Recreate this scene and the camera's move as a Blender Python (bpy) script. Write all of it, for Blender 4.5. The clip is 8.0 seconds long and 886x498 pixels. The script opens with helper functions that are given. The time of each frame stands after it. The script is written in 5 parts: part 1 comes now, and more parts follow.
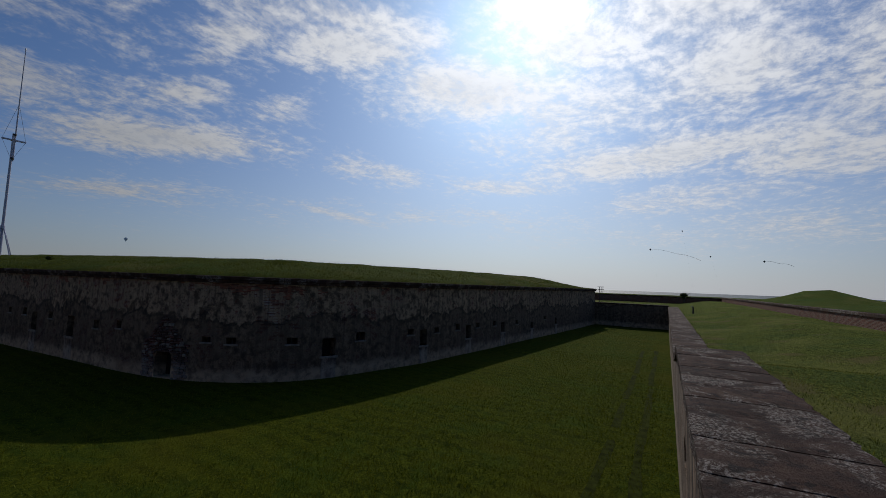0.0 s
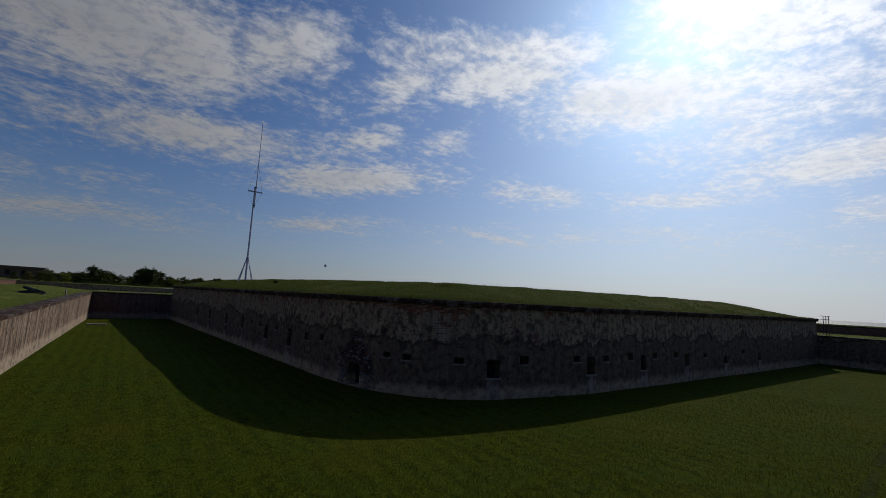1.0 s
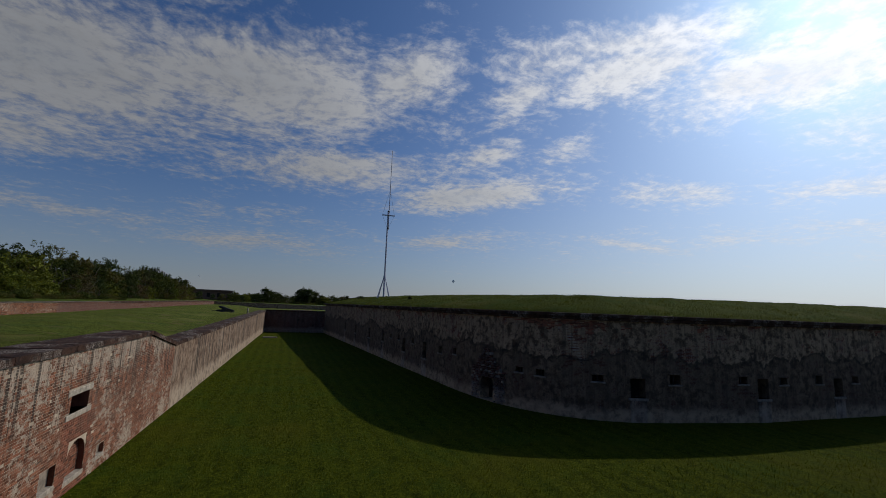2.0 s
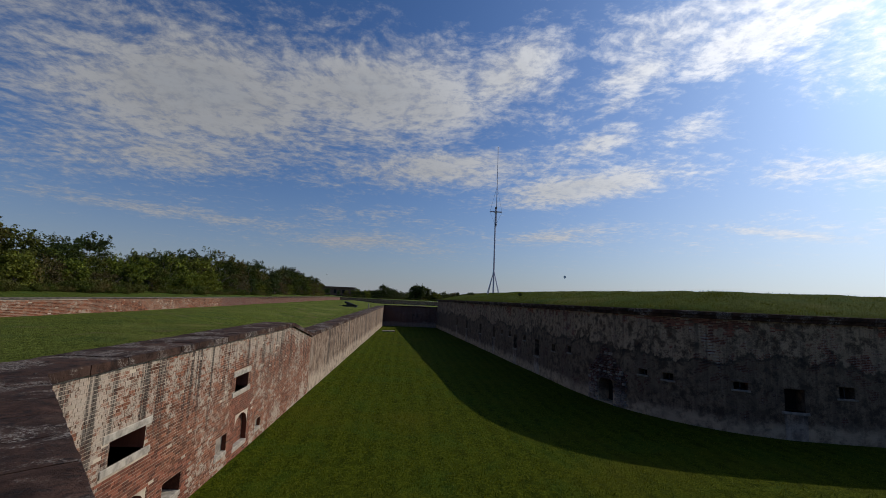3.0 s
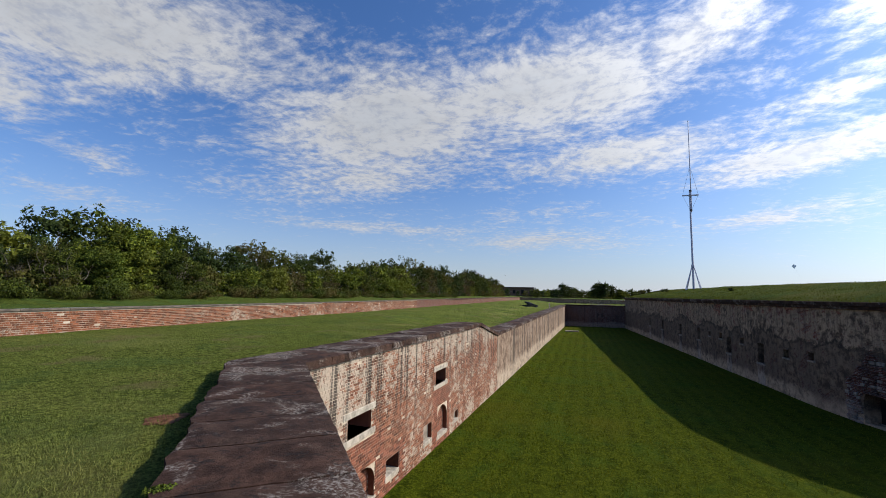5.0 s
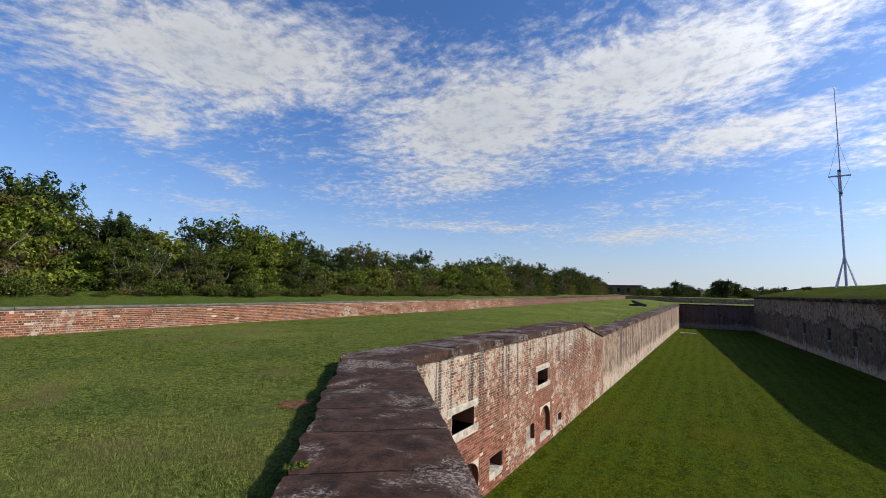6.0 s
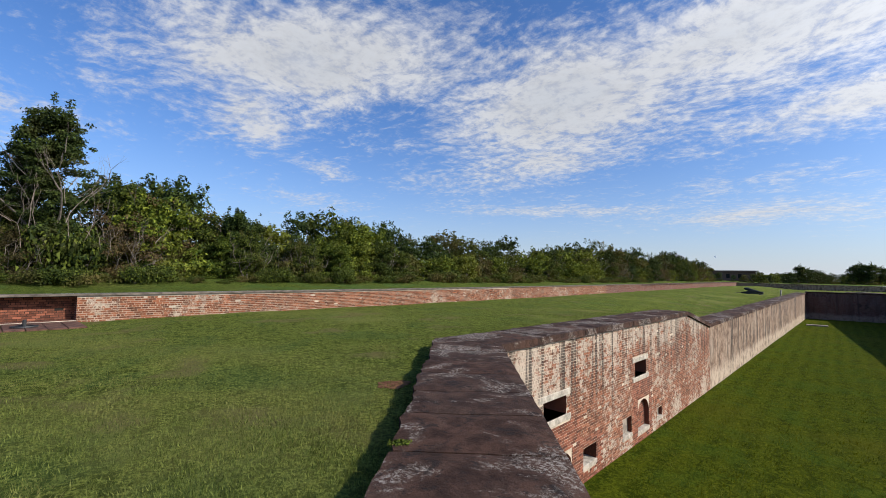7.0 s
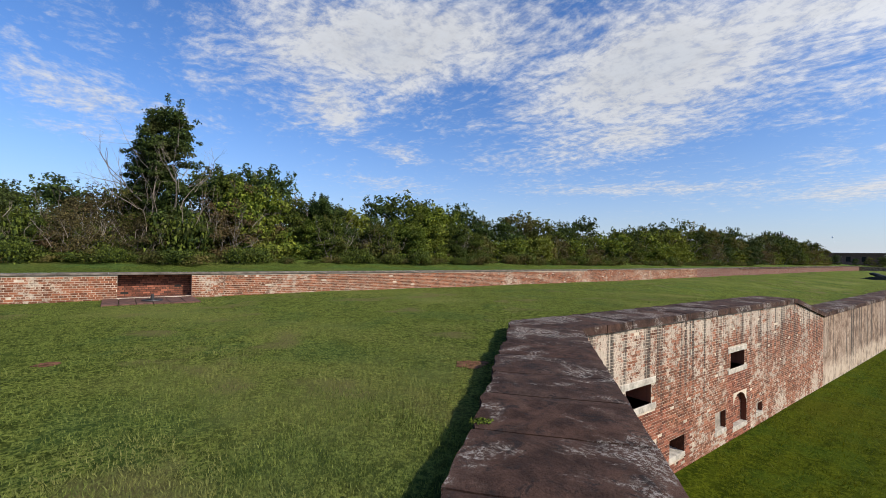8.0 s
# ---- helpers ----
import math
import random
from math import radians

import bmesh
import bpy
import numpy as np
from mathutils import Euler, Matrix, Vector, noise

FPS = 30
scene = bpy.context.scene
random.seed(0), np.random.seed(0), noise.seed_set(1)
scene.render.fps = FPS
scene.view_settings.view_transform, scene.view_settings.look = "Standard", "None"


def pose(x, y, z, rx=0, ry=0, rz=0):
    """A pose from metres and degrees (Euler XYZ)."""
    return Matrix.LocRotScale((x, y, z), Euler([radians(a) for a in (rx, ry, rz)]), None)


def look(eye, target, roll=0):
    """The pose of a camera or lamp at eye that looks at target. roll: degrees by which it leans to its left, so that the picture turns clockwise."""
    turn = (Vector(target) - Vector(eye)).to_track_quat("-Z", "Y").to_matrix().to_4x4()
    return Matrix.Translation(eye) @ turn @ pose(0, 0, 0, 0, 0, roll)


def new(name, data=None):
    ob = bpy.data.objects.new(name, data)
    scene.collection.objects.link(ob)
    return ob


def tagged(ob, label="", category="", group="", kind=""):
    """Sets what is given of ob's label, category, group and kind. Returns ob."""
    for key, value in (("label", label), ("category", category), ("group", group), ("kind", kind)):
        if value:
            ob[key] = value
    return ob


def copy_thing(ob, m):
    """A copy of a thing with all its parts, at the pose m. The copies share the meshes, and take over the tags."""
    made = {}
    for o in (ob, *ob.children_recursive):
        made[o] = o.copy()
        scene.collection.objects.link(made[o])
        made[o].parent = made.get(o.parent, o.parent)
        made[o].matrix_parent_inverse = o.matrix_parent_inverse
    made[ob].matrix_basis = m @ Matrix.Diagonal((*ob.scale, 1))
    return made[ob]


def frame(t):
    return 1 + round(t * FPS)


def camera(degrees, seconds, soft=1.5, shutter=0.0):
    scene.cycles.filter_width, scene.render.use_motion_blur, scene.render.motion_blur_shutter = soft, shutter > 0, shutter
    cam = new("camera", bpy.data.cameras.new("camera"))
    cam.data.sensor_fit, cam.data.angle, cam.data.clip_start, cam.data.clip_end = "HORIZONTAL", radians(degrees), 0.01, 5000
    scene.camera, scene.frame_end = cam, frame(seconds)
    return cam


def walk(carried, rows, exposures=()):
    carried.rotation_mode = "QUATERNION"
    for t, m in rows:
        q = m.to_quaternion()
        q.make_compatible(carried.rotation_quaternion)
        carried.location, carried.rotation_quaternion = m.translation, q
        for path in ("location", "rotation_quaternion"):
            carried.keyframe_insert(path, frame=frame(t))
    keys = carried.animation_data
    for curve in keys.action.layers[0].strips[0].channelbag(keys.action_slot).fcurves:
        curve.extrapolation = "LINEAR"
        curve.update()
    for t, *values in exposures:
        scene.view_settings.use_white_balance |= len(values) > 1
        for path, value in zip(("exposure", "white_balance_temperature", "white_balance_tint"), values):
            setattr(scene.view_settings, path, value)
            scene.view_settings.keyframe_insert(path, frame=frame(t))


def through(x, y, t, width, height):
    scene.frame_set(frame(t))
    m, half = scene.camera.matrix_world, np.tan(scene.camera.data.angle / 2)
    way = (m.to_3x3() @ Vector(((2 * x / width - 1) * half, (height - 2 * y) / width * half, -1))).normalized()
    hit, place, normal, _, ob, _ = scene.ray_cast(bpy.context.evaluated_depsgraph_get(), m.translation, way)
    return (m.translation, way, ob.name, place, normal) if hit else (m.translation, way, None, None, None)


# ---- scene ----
# camera: a person standing on the coping turns on the spot, the lens on an arm's arc
cam = camera(92.5, 8.0, soft=0.7)
ROWS = [
    (0.0, 0.355, 0.224, 1.5, -58.2, 4.65, 2.05),
    (0.5, 0.305, 0.289, 1.5, -46.95, 5.5, 2.8),
    (1.0, 0.250, 0.338, 1.5, -36.75, 6.78, 2.95),
    (1.5, 0.196, 0.372, 1.5, -27.95, 7.57, 2.35),
    (2.0, 0.142, 0.395, 1.5, -19.85, 7.87, 2.15),
    (3.5, -0.003, 0.420, 1.5, 0.55, 6.45, 2.2),
    (4.0, -0.039, 0.418, 1.5, 5.5, 6.34, 1.55),
    (4.5, -0.083, 0.412, 1.5, 11.55, 6.13, 1.2),
    (6.0, -0.216, 0.360, 1.5, 31.15, 5.55, 1.15),
    (6.5, -0.250, 0.338, 1.5, 36.8, 4.75, 1.05),
    (7.0, -0.281, 0.312, 1.5, 42.5, 3.57, 0.95),
    (7.5, -0.308, 0.286, 1.5, 47.55, 2.11, 0.8),
    (8.0, -0.330, 0.259, 1.5, 52.3, 0.93, 1.15),
]
EXPOSURES = [(0.0, -1.55), (1.0, -1.52), (2.0, -1.37), (3.5, -0.68), (4.5, -0.2), (6.0, 0.05), (8.0, 0.18)]
walk(cam, [(t, pose(x, y, z, 0, 0, yaw) @ pose(0, 0, 0, 90 + pitch) @ pose(0, 0, 0, 0, 0, roll))
           for t, x, y, z, yaw, pitch, roll in ROWS], EXPOSURES)

# ---------------------------------------------------------------- light
SUN_AZ, SUN_EL = -67.0, 33.0          # degrees; azimuth counted to the left of +y


def heading(az, el):
    a, e = radians(az), radians(el)
    return Vector((-math.sin(a) * math.cos(e), math.cos(a) * math.cos(e), math.sin(e)))


class Nodes:
    """Short spelling for node trees."""

    def __init__(self, tree):
        self.tree = tree
        tree.nodes.clear()

    def add(self, kind, **values):
        n = self.tree.nodes.new(kind)
        for k, v in values.items():
            if k == "blend":
                n.data_type, n.blend_type = "RGBA", v
            elif k == "op":
                n.operation = v
            elif k == "dims":
                n.noise_dimensions = v
        return n

    def put(self, n, key, v):
        if isinstance(v, bpy.types.NodeSocket):
            self.tree.links.new(v, n.inputs[key])
        else:
            n.inputs[key].default_value = v

    def math(self, op, a, b=0.0, clamp=False):
        n = self.add("ShaderNodeMath", op=op)
        n.use_clamp = clamp
        self.put(n, 0, a), self.put(n, 1, b)
        return n.outputs[0]

    def mix(self, fac, a, b, blend="MIX"):
        n = self.add("ShaderNodeMix", blend=blend)
        self.put(n, 0, fac), self.put(n, 6, a if isinstance(a, bpy.types.NodeSocket) else (*a, 1.0)[:4])
        self.put(n, 7, b if isinstance(b, bpy.types.NodeSocket) else (*b, 1.0)[:4])
        return n.outputs[2]

    def noise(self, vec, scale, detail=4.0, rough=0.55, distort=0.0):
        n = self.add("ShaderNodeTexNoise")
        self.put(n, "Vector", vec), self.put(n, "Scale", scale), self.put(n, "Detail", detail)
        self.put(n, "Roughness", rough), self.put(n, "Distortion", distort)
        return n.outputs[0]

    def ramp(self, v, lo, hi):
        n = self.add("ShaderNodeMapRange")
        n.interpolation_type = "SMOOTHSTEP"
        self.put(n, 0, v), self.put(n, 1, lo), self.put(n, 2, hi)
        return n.outputs[0]

    def scaled(self, vec, s):
        n = self.add("ShaderNodeMapping")
        self.put(n, 0, vec), self.put(n, 3, s)
        return n.outputs[0]

    def coords(self):
        return self.add("ShaderNodeTexCoord").outputs["Object"]


# banks of cloud: azimuth, elevation, half breadth, half height, lean, weight
WEST_BANKS = [(59.0, 26.6, 16.7, 5.1, 8, 1.0), (68.1, 19.8, 5.2, 4.1, -35, 0.75), (45.2, 29.0, 8.3, 4.1, 10, 0.7), (58.7, 13.7, 4.0, 1.3, -15, 0.5),
         (92.1, 15.5, 7.5, 2.1, -4, 0.55), (92.3, 12.2, 4.9, 0.7, 0, 0.5), (61.5, 9.4, 7.2, 1.2, 0, 0.28), (79.3, 19.7, 4.5, 1.5, 10, 0.45),
         (25.3, 8.7, 11.5, 0.8, -2, 0.55), (6.7, 7.3, 7.5, 1.3, 4, 0.55)]
NORTH_BANKS = [(24.7, 22.5, 15.2, 6.4, 10, 1.0), (6.0, 26.0, 16.6, 5.4, 6, 1.0), (-13.3, 28.9, 6.5, 3.5, 28, 0.95), (30.2, 14.9, 13.2, 2.3, 6, 0.7),
         (-4.7, 17.5, 12.6, 2.4, 4, 0.85), (-25.1, 15.2, 10.9, 1.8, 5, 0.95), (-31.2, 28.0, 4.2, 1.5, 8, 0.8), (-25.9, 20.7, 4.7, 1.4, 22, 0.62),
         (-27.7, 24.7, 3.4, 0.9, 30, 0.55), (31.2, 8.6, 12.6, 0.7, -3, 0.55), (-19.4, 8.7, 9.7, 1.0, 6, 0.55), (2.7, 7.4, 11.2, 1.4, -4, 0.46),
         (49.7, 28.1, 5.8, 2.8, 0, 0.5)]
SUN_BANKS = [(-44.5, 29.0, 9.0, 3.0, 4, 0.85), (-34.0, 31.0, 7.0, 3.0, -4, 0.7), (-75.0, 24.0, 13.0, 6.0, 12, 0.72), (-36.5, 21.0, 4.0, 1.6, 20, 0.5), (-88.0, 32.0, 14.0, 5.0, 0, 0.8),
         (-110.0, 22.0, 10.0, 9.0, 0, 0.7), (-60.0, 9.0, 22.0, 1.8, 0, 0.35), (-92.0, 6.5, 20.0, 2.0, 0, 0.4), (12.0, 10.5, 26.0, 2.0, 0, 0.26)]
SOUTH_BANKS = [(-63.4, 24.9, 11.7, 3.6, -3, 0.95), (-75.4, 30.3, 10.4, 4.0, -15, 0.95), (-92.6, 24.5, 7.9, 4.8, 10, 0.9), (-86.2, 16.1, 15.4, 2.1, 4, 0.95),
         (-99.8, 14.9, 8.3, 3.1, -4, 0.8), (-44.2, 32.2, 11.6, 2.1, -6, 0.8), (-49.8, 14.5, 8.1, 1.3, -8, 0.6), (-66.8, 13.2, 11.8, 1.2, 0, 0.55),
         (-44.2, 8.5, 6.5, 0.6, -10, 0.55), (-90.2, 11.2, 11.9, 1.8, 3, 0.62), (-98.7, 7.3, 11.2, 2.3, 0, 0.5), (-22.8, 8.6, 7.3, 1.2, -4, 0.4),
         (-70.9, 34.2, 7.2, 3.9, 0, 0.8)]


def sky_world():
    world = bpy.data.worlds.new("sky")
    scene.world = world
    world.use_nodes = True
    N = Nodes(world.node_tree)
    sky = N.add("ShaderNodeTexSky")
    sky.sky_type, sky.sun_disc = "NISHITA", False
    sky.sun_elevation, sky.sun_rotation = radians(SUN_EL), radians(-SUN_AZ)
    sky.air_density, sky.dust_density, sky.ozone_density = 1.0, 1.2, 1.5
    way = N.add("ShaderNodeTexCoord").outputs["Generated"]
    sep = N.add("ShaderNodeSeparateXYZ")
    N.put(sep, 0, way)
    up = sep.outputs[2]
    # flat cloud deck seen in perspective
    lift = N.math("ADD", N.math("MAXIMUM", up, 0.0), 0.10)
    flat = N.add("ShaderNodeCombineXYZ")
    N.put(flat, 0, N.math("DIVIDE", sep.outputs[0], lift)), N.put(flat, 1, N.math("DIVIDE", sep.outputs[1], lift))
    deck = flat.outputs[0]
    warp = N.add("ShaderNodeVectorMath", op="ADD")
    nz = N.add("ShaderNodeTexNoise")
    N.put(nz, "Vector", deck), N.put(nz, "Scale", 1.3), N.put(nz, "Detail", 3.0)
    soft = N.add("ShaderNodeVectorMath", op="SCALE")
    N.put(soft, 0, nz.outputs[1]), N.put(soft, 3, 0.30)
    N.put(warp, 0, deck), N.put(warp, 1, soft.outputs[0])
    cover = None
    for az, el, w, h, lean, k in WEST_BANKS + NORTH_BANKS + SUN_BANKS + SOUTH_BANKS:
        c = heading(az, el)
        side = Vector((-math.cos(radians(az)), -math.sin(radians(az)), 0))
        rise = c.cross(side)
        rise = rise if rise.z > 0 else -rise
        ca, sa = math.cos(radians(lean)), -math.sin(radians(lean))
        sq = []
        for axis, size in ((side * ca + rise * sa, w), (rise * ca - side * sa, h)):
            d = N.add("ShaderNodeVectorMath", op="DOT_PRODUCT")
            N.put(d, 0, way), N.put(d, 1, axis / math.sin(radians(size)))
            sq.append(N.math("MULTIPLY", d.outputs["Value"], d.outputs["Value"]))
        front = N.add("ShaderNodeVectorMath", op="DOT_PRODUCT")
        N.put(front, 0, way), N.put(front, 1, c)
        g = N.math("MULTIPLY", N.math("POWER", 2.718, N.math("MULTIPLY", N.math("ADD", sq[0], sq[1]), -0.64)),
                   N.math("MULTIPLY", N.math("GREATER_THAN", front.outputs["Value"], 0.3), k))
        cover = g if cover is None else N.math("MAXIMUM", cover, g)
    big = N.noise(warp.outputs[0], 1.4, 5.0, 0.6)
    fine = N.noise(warp.outputs[0], 5.0, 9.0, 0.68)
    curd = N.noise(warp.outputs[0], 17.0, 6.0, 0.66)
    wisp = N.noise(N.scaled(warp.outputs[0], (1.0, 3.2, 1.0)), 2.2, 7.0, 0.70)
    body = N.math("ADD", N.math("ADD", N.math("MULTIPLY", N.math("SUBTRACT", big, 0.5), 0.75), N.math("MULTIPLY", N.math("SUBTRACT", wisp, 0.5), 0.85)),
                  N.math("ADD", N.math("MULTIPLY", N.math("SUBTRACT", fine, 0.5), 0.95), N.math("MULTIPLY", N.math("SUBTRACT", curd, 0.5), 1.15)))
    dens = N.math("ADD", cover, body)
    alpha = N.math("MULTIPLY", N.ramp(dens, 0.13, 0.94), N.math("ADD", 0.81, N.math("MULTIPLY", N.ramp(curd, 0.34, 0.54), 0.16)))
    thick = N.ramp(dens, 0.65, 1.35)
    # clouds glow towards the sun, greyer where thick
    near = N.add("ShaderNodeVectorMath", op="DOT_PRODUCT")
    N.put(near, 0, way), N.put(near, 1, heading(SUN_AZ - 5, SUN_EL + 4))
    glow = N.math("POWER", N.math("MAXIMUM", near.outputs["Value"], 0.0), 16.0)
    core = N.math("POWER", N.math("MAXIMUM", near.outputs["Value"], 0.0), 560.0)
    tint = N.mix(thick, (0.93, 0.95, 1.0), (0.80, 0.84, 0.91))
    wide = N.math("POWER", N.math("MAXIMUM", near.outputs["Value"], 0.0), 3.0)
    bright = N.math("ADD", N.math("ADD", 5.5, N.math("MULTIPLY", wide, 15.0)), N.math("ADD", N.math("MULTIPLY", glow, 8.0), N.math("MULTIPLY", core, 45.0)))
    ripple = N.ramp(N.math("ADD", N.math("MULTIPLY", curd, 0.6), N.math("MULTIPLY", fine, 0.4)), 0.36, 0.62)
    bright = N.math("MULTIPLY", bright, N.math("ADD", 0.87, N.math("MULTIPLY", ripple, 0.22)))
    lit = N.add("ShaderNodeVectorMath", op="SCALE")
    N.put(lit, 0, tint), N.put(lit, 3, bright)
    clear = N.mix(1.0, sky.outputs[0], (0.55, 0.87, 1.34), "MULTIPLY")
    veil = N.add("ShaderNodeVectorMath", op="SCALE")
    N.put(veil, 0, clear), N.put(veil, 3, N.math("ADD", 1.0, N.math("MULTIPLY", wide, 0.35)))
    glare = N.math("ADD", N.math("MULTIPLY", N.math("MULTIPLY", wide, wide), 1.0), N.math("ADD", N.math("MULTIPLY", glow, 0.8), N.math("MULTIPLY", core, 45.0)))
    white = N.add("ShaderNodeVectorMath", op="SCALE")
    N.put(white, 0, (1.0, 0.98, 0.95)), N.put(white, 3, glare)
    both = N.add("ShaderNodeVectorMath", op="ADD")
    N.put(both, 0, veil.outputs[0]), N.put(both, 1, white.outputs[0])
    clear = both.outputs[0]
    haze = N.math("POWER", N.math("SUBTRACT", 1.0, N.math("MAXIMUM", up, 0.0), True), 8.5)
    mist = N.add("ShaderNodeVectorMath", op="SCALE")
    N.put(mist, 0, (5.9, 6.05, 6.5)), N.put(mist, 3, N.math("ADD", 1.0, N.math("MULTIPLY", wide, 2.3)))
    hazed = N.mix(N.math("MULTIPLY", haze, 0.8), clear, mist.outputs[0])
    sunward = N.math("MULTIPLY", N.math("POWER", N.math("SUBTRACT", 1.0, N.math("MAXIMUM", up, 0.0), True), 3.5), N.math("MULTIPLY", wide, 0.75), True)
    hazed = N.mix(sunward, hazed, mist.outputs[0])
    col = N.mix(alpha, hazed, lit.outputs[0])
    bg, out = N.add("ShaderNodeBackground"), N.add("ShaderNodeOutputWorld")
    N.put(bg, 0, col), N.put(bg, 1, 0.115)
    world.node_tree.links.new(bg.outputs[0], out.inputs[0])


sky_world()
sun = new("sun", bpy.data.lights.new("sun", "SUN"))
sun.data.energy, sun.data.angle, sun.data.color = 5.0, radians(0.6), (1.0, 0.93, 0.82)
sun.matrix_world = look((40, 20, 60), Vector((40, 20, 60)) - heading(SUN_AZ, SUN_EL))

# ---------------------------------------------------------------- materials


def material(name, rough=0.9, spec=0.3):
    m = bpy.data.materials.new(name)
    m.use_nodes = True
    N = Nodes(m.node_tree)
    b, o = N.add("ShaderNodeBsdfPrincipled"), N.add("ShaderNodeOutputMaterial")
    m.node_tree.links.new(b.outputs[0], o.inputs[0])
    N.put(b, "Roughness", rough), N.put(b, "Specular IOR Level", spec)
    return m, N, b


def bump(N, b, h, strength=0.5, dist=0.02):
    n = N.add("ShaderNodeBump")
    N.put(n, "Strength", strength), N.put(n, "Distance", dist), N.put(n, "Height", h)
    N.put(b, "Normal", n.outputs[0])


def plain(name, col, rough=0.7, var=0.25, scale=6.0, spec=0.3, metal=0.0):
    m, N, b = material(name, rough, spec)
    c = N.coords()
    v = N.noise(c, scale, 6.0, 0.6)
    lo = tuple(x * (1 - var) for x in col)
    hi = tuple(min(1, x * (1 + var)) for x in col)
    N.put(b, "Base Color", N.mix(N.ramp(v, 0.3, 0.7), lo, hi))
    N.put(b, "Metallic", metal)
    bump(N, b, N.noise(c, scale * 6, 4.0), 0.25, 0.01)
    return m


def turf(name, dark, light, dry, stripe=0.0, grain=22.0, bare=0.0):
    m, N, b = material(name, 1.0, 0.02)
    c = N.coords()
    fine = N.noise(c, grain, 5.0, 0.7)
    mid = N.noise(c, 1.7, 5.0, 0.6)
    wide = N.noise(c, 0.16, 4.0, 0.55)
    tuft = N.noise(c, grain * 0.3, 4.0, 0.65)
    col = N.mix(N.ramp(fine, 0.38, 0.64), dark, light)
    col = N.mix(N.math("MULTIPLY", N.ramp(tuft, 0.49, 0.61), 0.75), col, tuple(x * 0.8 for x in dark))
    clover = N.ramp(N.noise(c, 0.42, 6.0, 0.68, 0.4), 0.50, 0.60)
    col = N.mix(N.math("MULTIPLY", clover, 0.32), col, (dark[0] * 1.3, dark[1] * 1.9, dark[2] * 3.5))
    col = N.mix(N.math("MULTIPLY", N.ramp(mid, 0.5, 0.75), 0.5), col, tuple(x * 1.35 for x in dark))
    col = N.mix(N.math("MULTIPLY", N.ramp(wide, 0.50, 0.72), 0.6), col, dry)
    patch = N.noise(c, 0.55, 3.0, 0.5)
    col = N.mix(N.math("MULTIPLY", N.ramp(patch, 0.57, 0.70), bare), col, (0.16, 0.135, 0.055))
    if stripe:
        wv = N.add("ShaderNodeTexWave")
        wv.bands_direction = "X"
        N.put(wv, "Vector", c), N.put(wv, "Scale", 0.35), N.put(wv, "Distortion", 3.0), N.put(wv, "Detail", 2.0)
        col = N.mix(N.math("MULTIPLY", wv.outputs[1], stripe), col, tuple(x * 1.3 for x in light))
    N.put(b, "Base Color", col)
    bump(N, b, N.math("ADD", fine, N.math("ADD", N.noise(c, grain * 3, 3.0), N.math("MULTIPLY", tuft, -1.2))), 1.0, 0.06)
    return m


def stone_coping():
    m, N, b = material("weathered_coping", 0.9, 0.12)
    c = N.coords()
    info = N.add("ShaderNodeObjectInfo").outputs["Random"]
    big, mid, grit = N.noise(c, 0.7, 5.0, 0.6), N.noise(c, 3.2, 7.0, 0.68), N.noise(c, 38.0, 4.0, 0.7)
    col = N.mix(N.ramp(mid, 0.36, 0.64), (0.030, 0.0155, 0.0105), (0.084, 0.044, 0.030))
    col = N.mix(N.math("MULTIPLY", N.ramp(big, 0.48, 0.66), 0.6), col, (0.112, 0.060, 0.041))
    col = N.mix(N.math("MULTIPLY", info, 0.40), col, (0.036, 0.024, 0.020))
    # thin grey crust, then pale and black lichen in ragged patches
    crust = N.math("MULTIPLY", N.ramp(N.noise(c, 1.6, 7.0, 0.7, 0.5), 0.50, 0.66), N.ramp(grit, 0.36, 0.60))
    col = N.mix(N.math("MULTIPLY", crust, 0.45), col, (0.120, 0.080, 0.060))
    field = N.ramp(N.noise(c, 0.9, 6.0, 0.68, 0.6), 0.50, 0.58)
    spot = N.ramp(N.noise(c, 24.0, 8.0, 0.80), 0.49, 0.54)
    col = N.mix(N.math("MULTIPLY", N.math("MULTIPLY", field, spot), 0.85), col, (0.31, 0.27, 0.235))
    black = N.ramp(N.noise(c, 4.0, 8.0, 0.78, 0.8), 0.53, 0.60)
    col = N.mix(N.math("MULTIPLY", black, 0.8), col, (0.018, 0.015, 0.014))
    N.put(b, "Base Color", col)
    bump(N, b, N.math("ADD", N.math("MULTIPLY", mid, 0.8), N.math("ADD", N.math("MULTIPLY", grit, 0.5), N.math("MULTIPLY", spot, 0.12))), 0.9, 0.03)
    return m


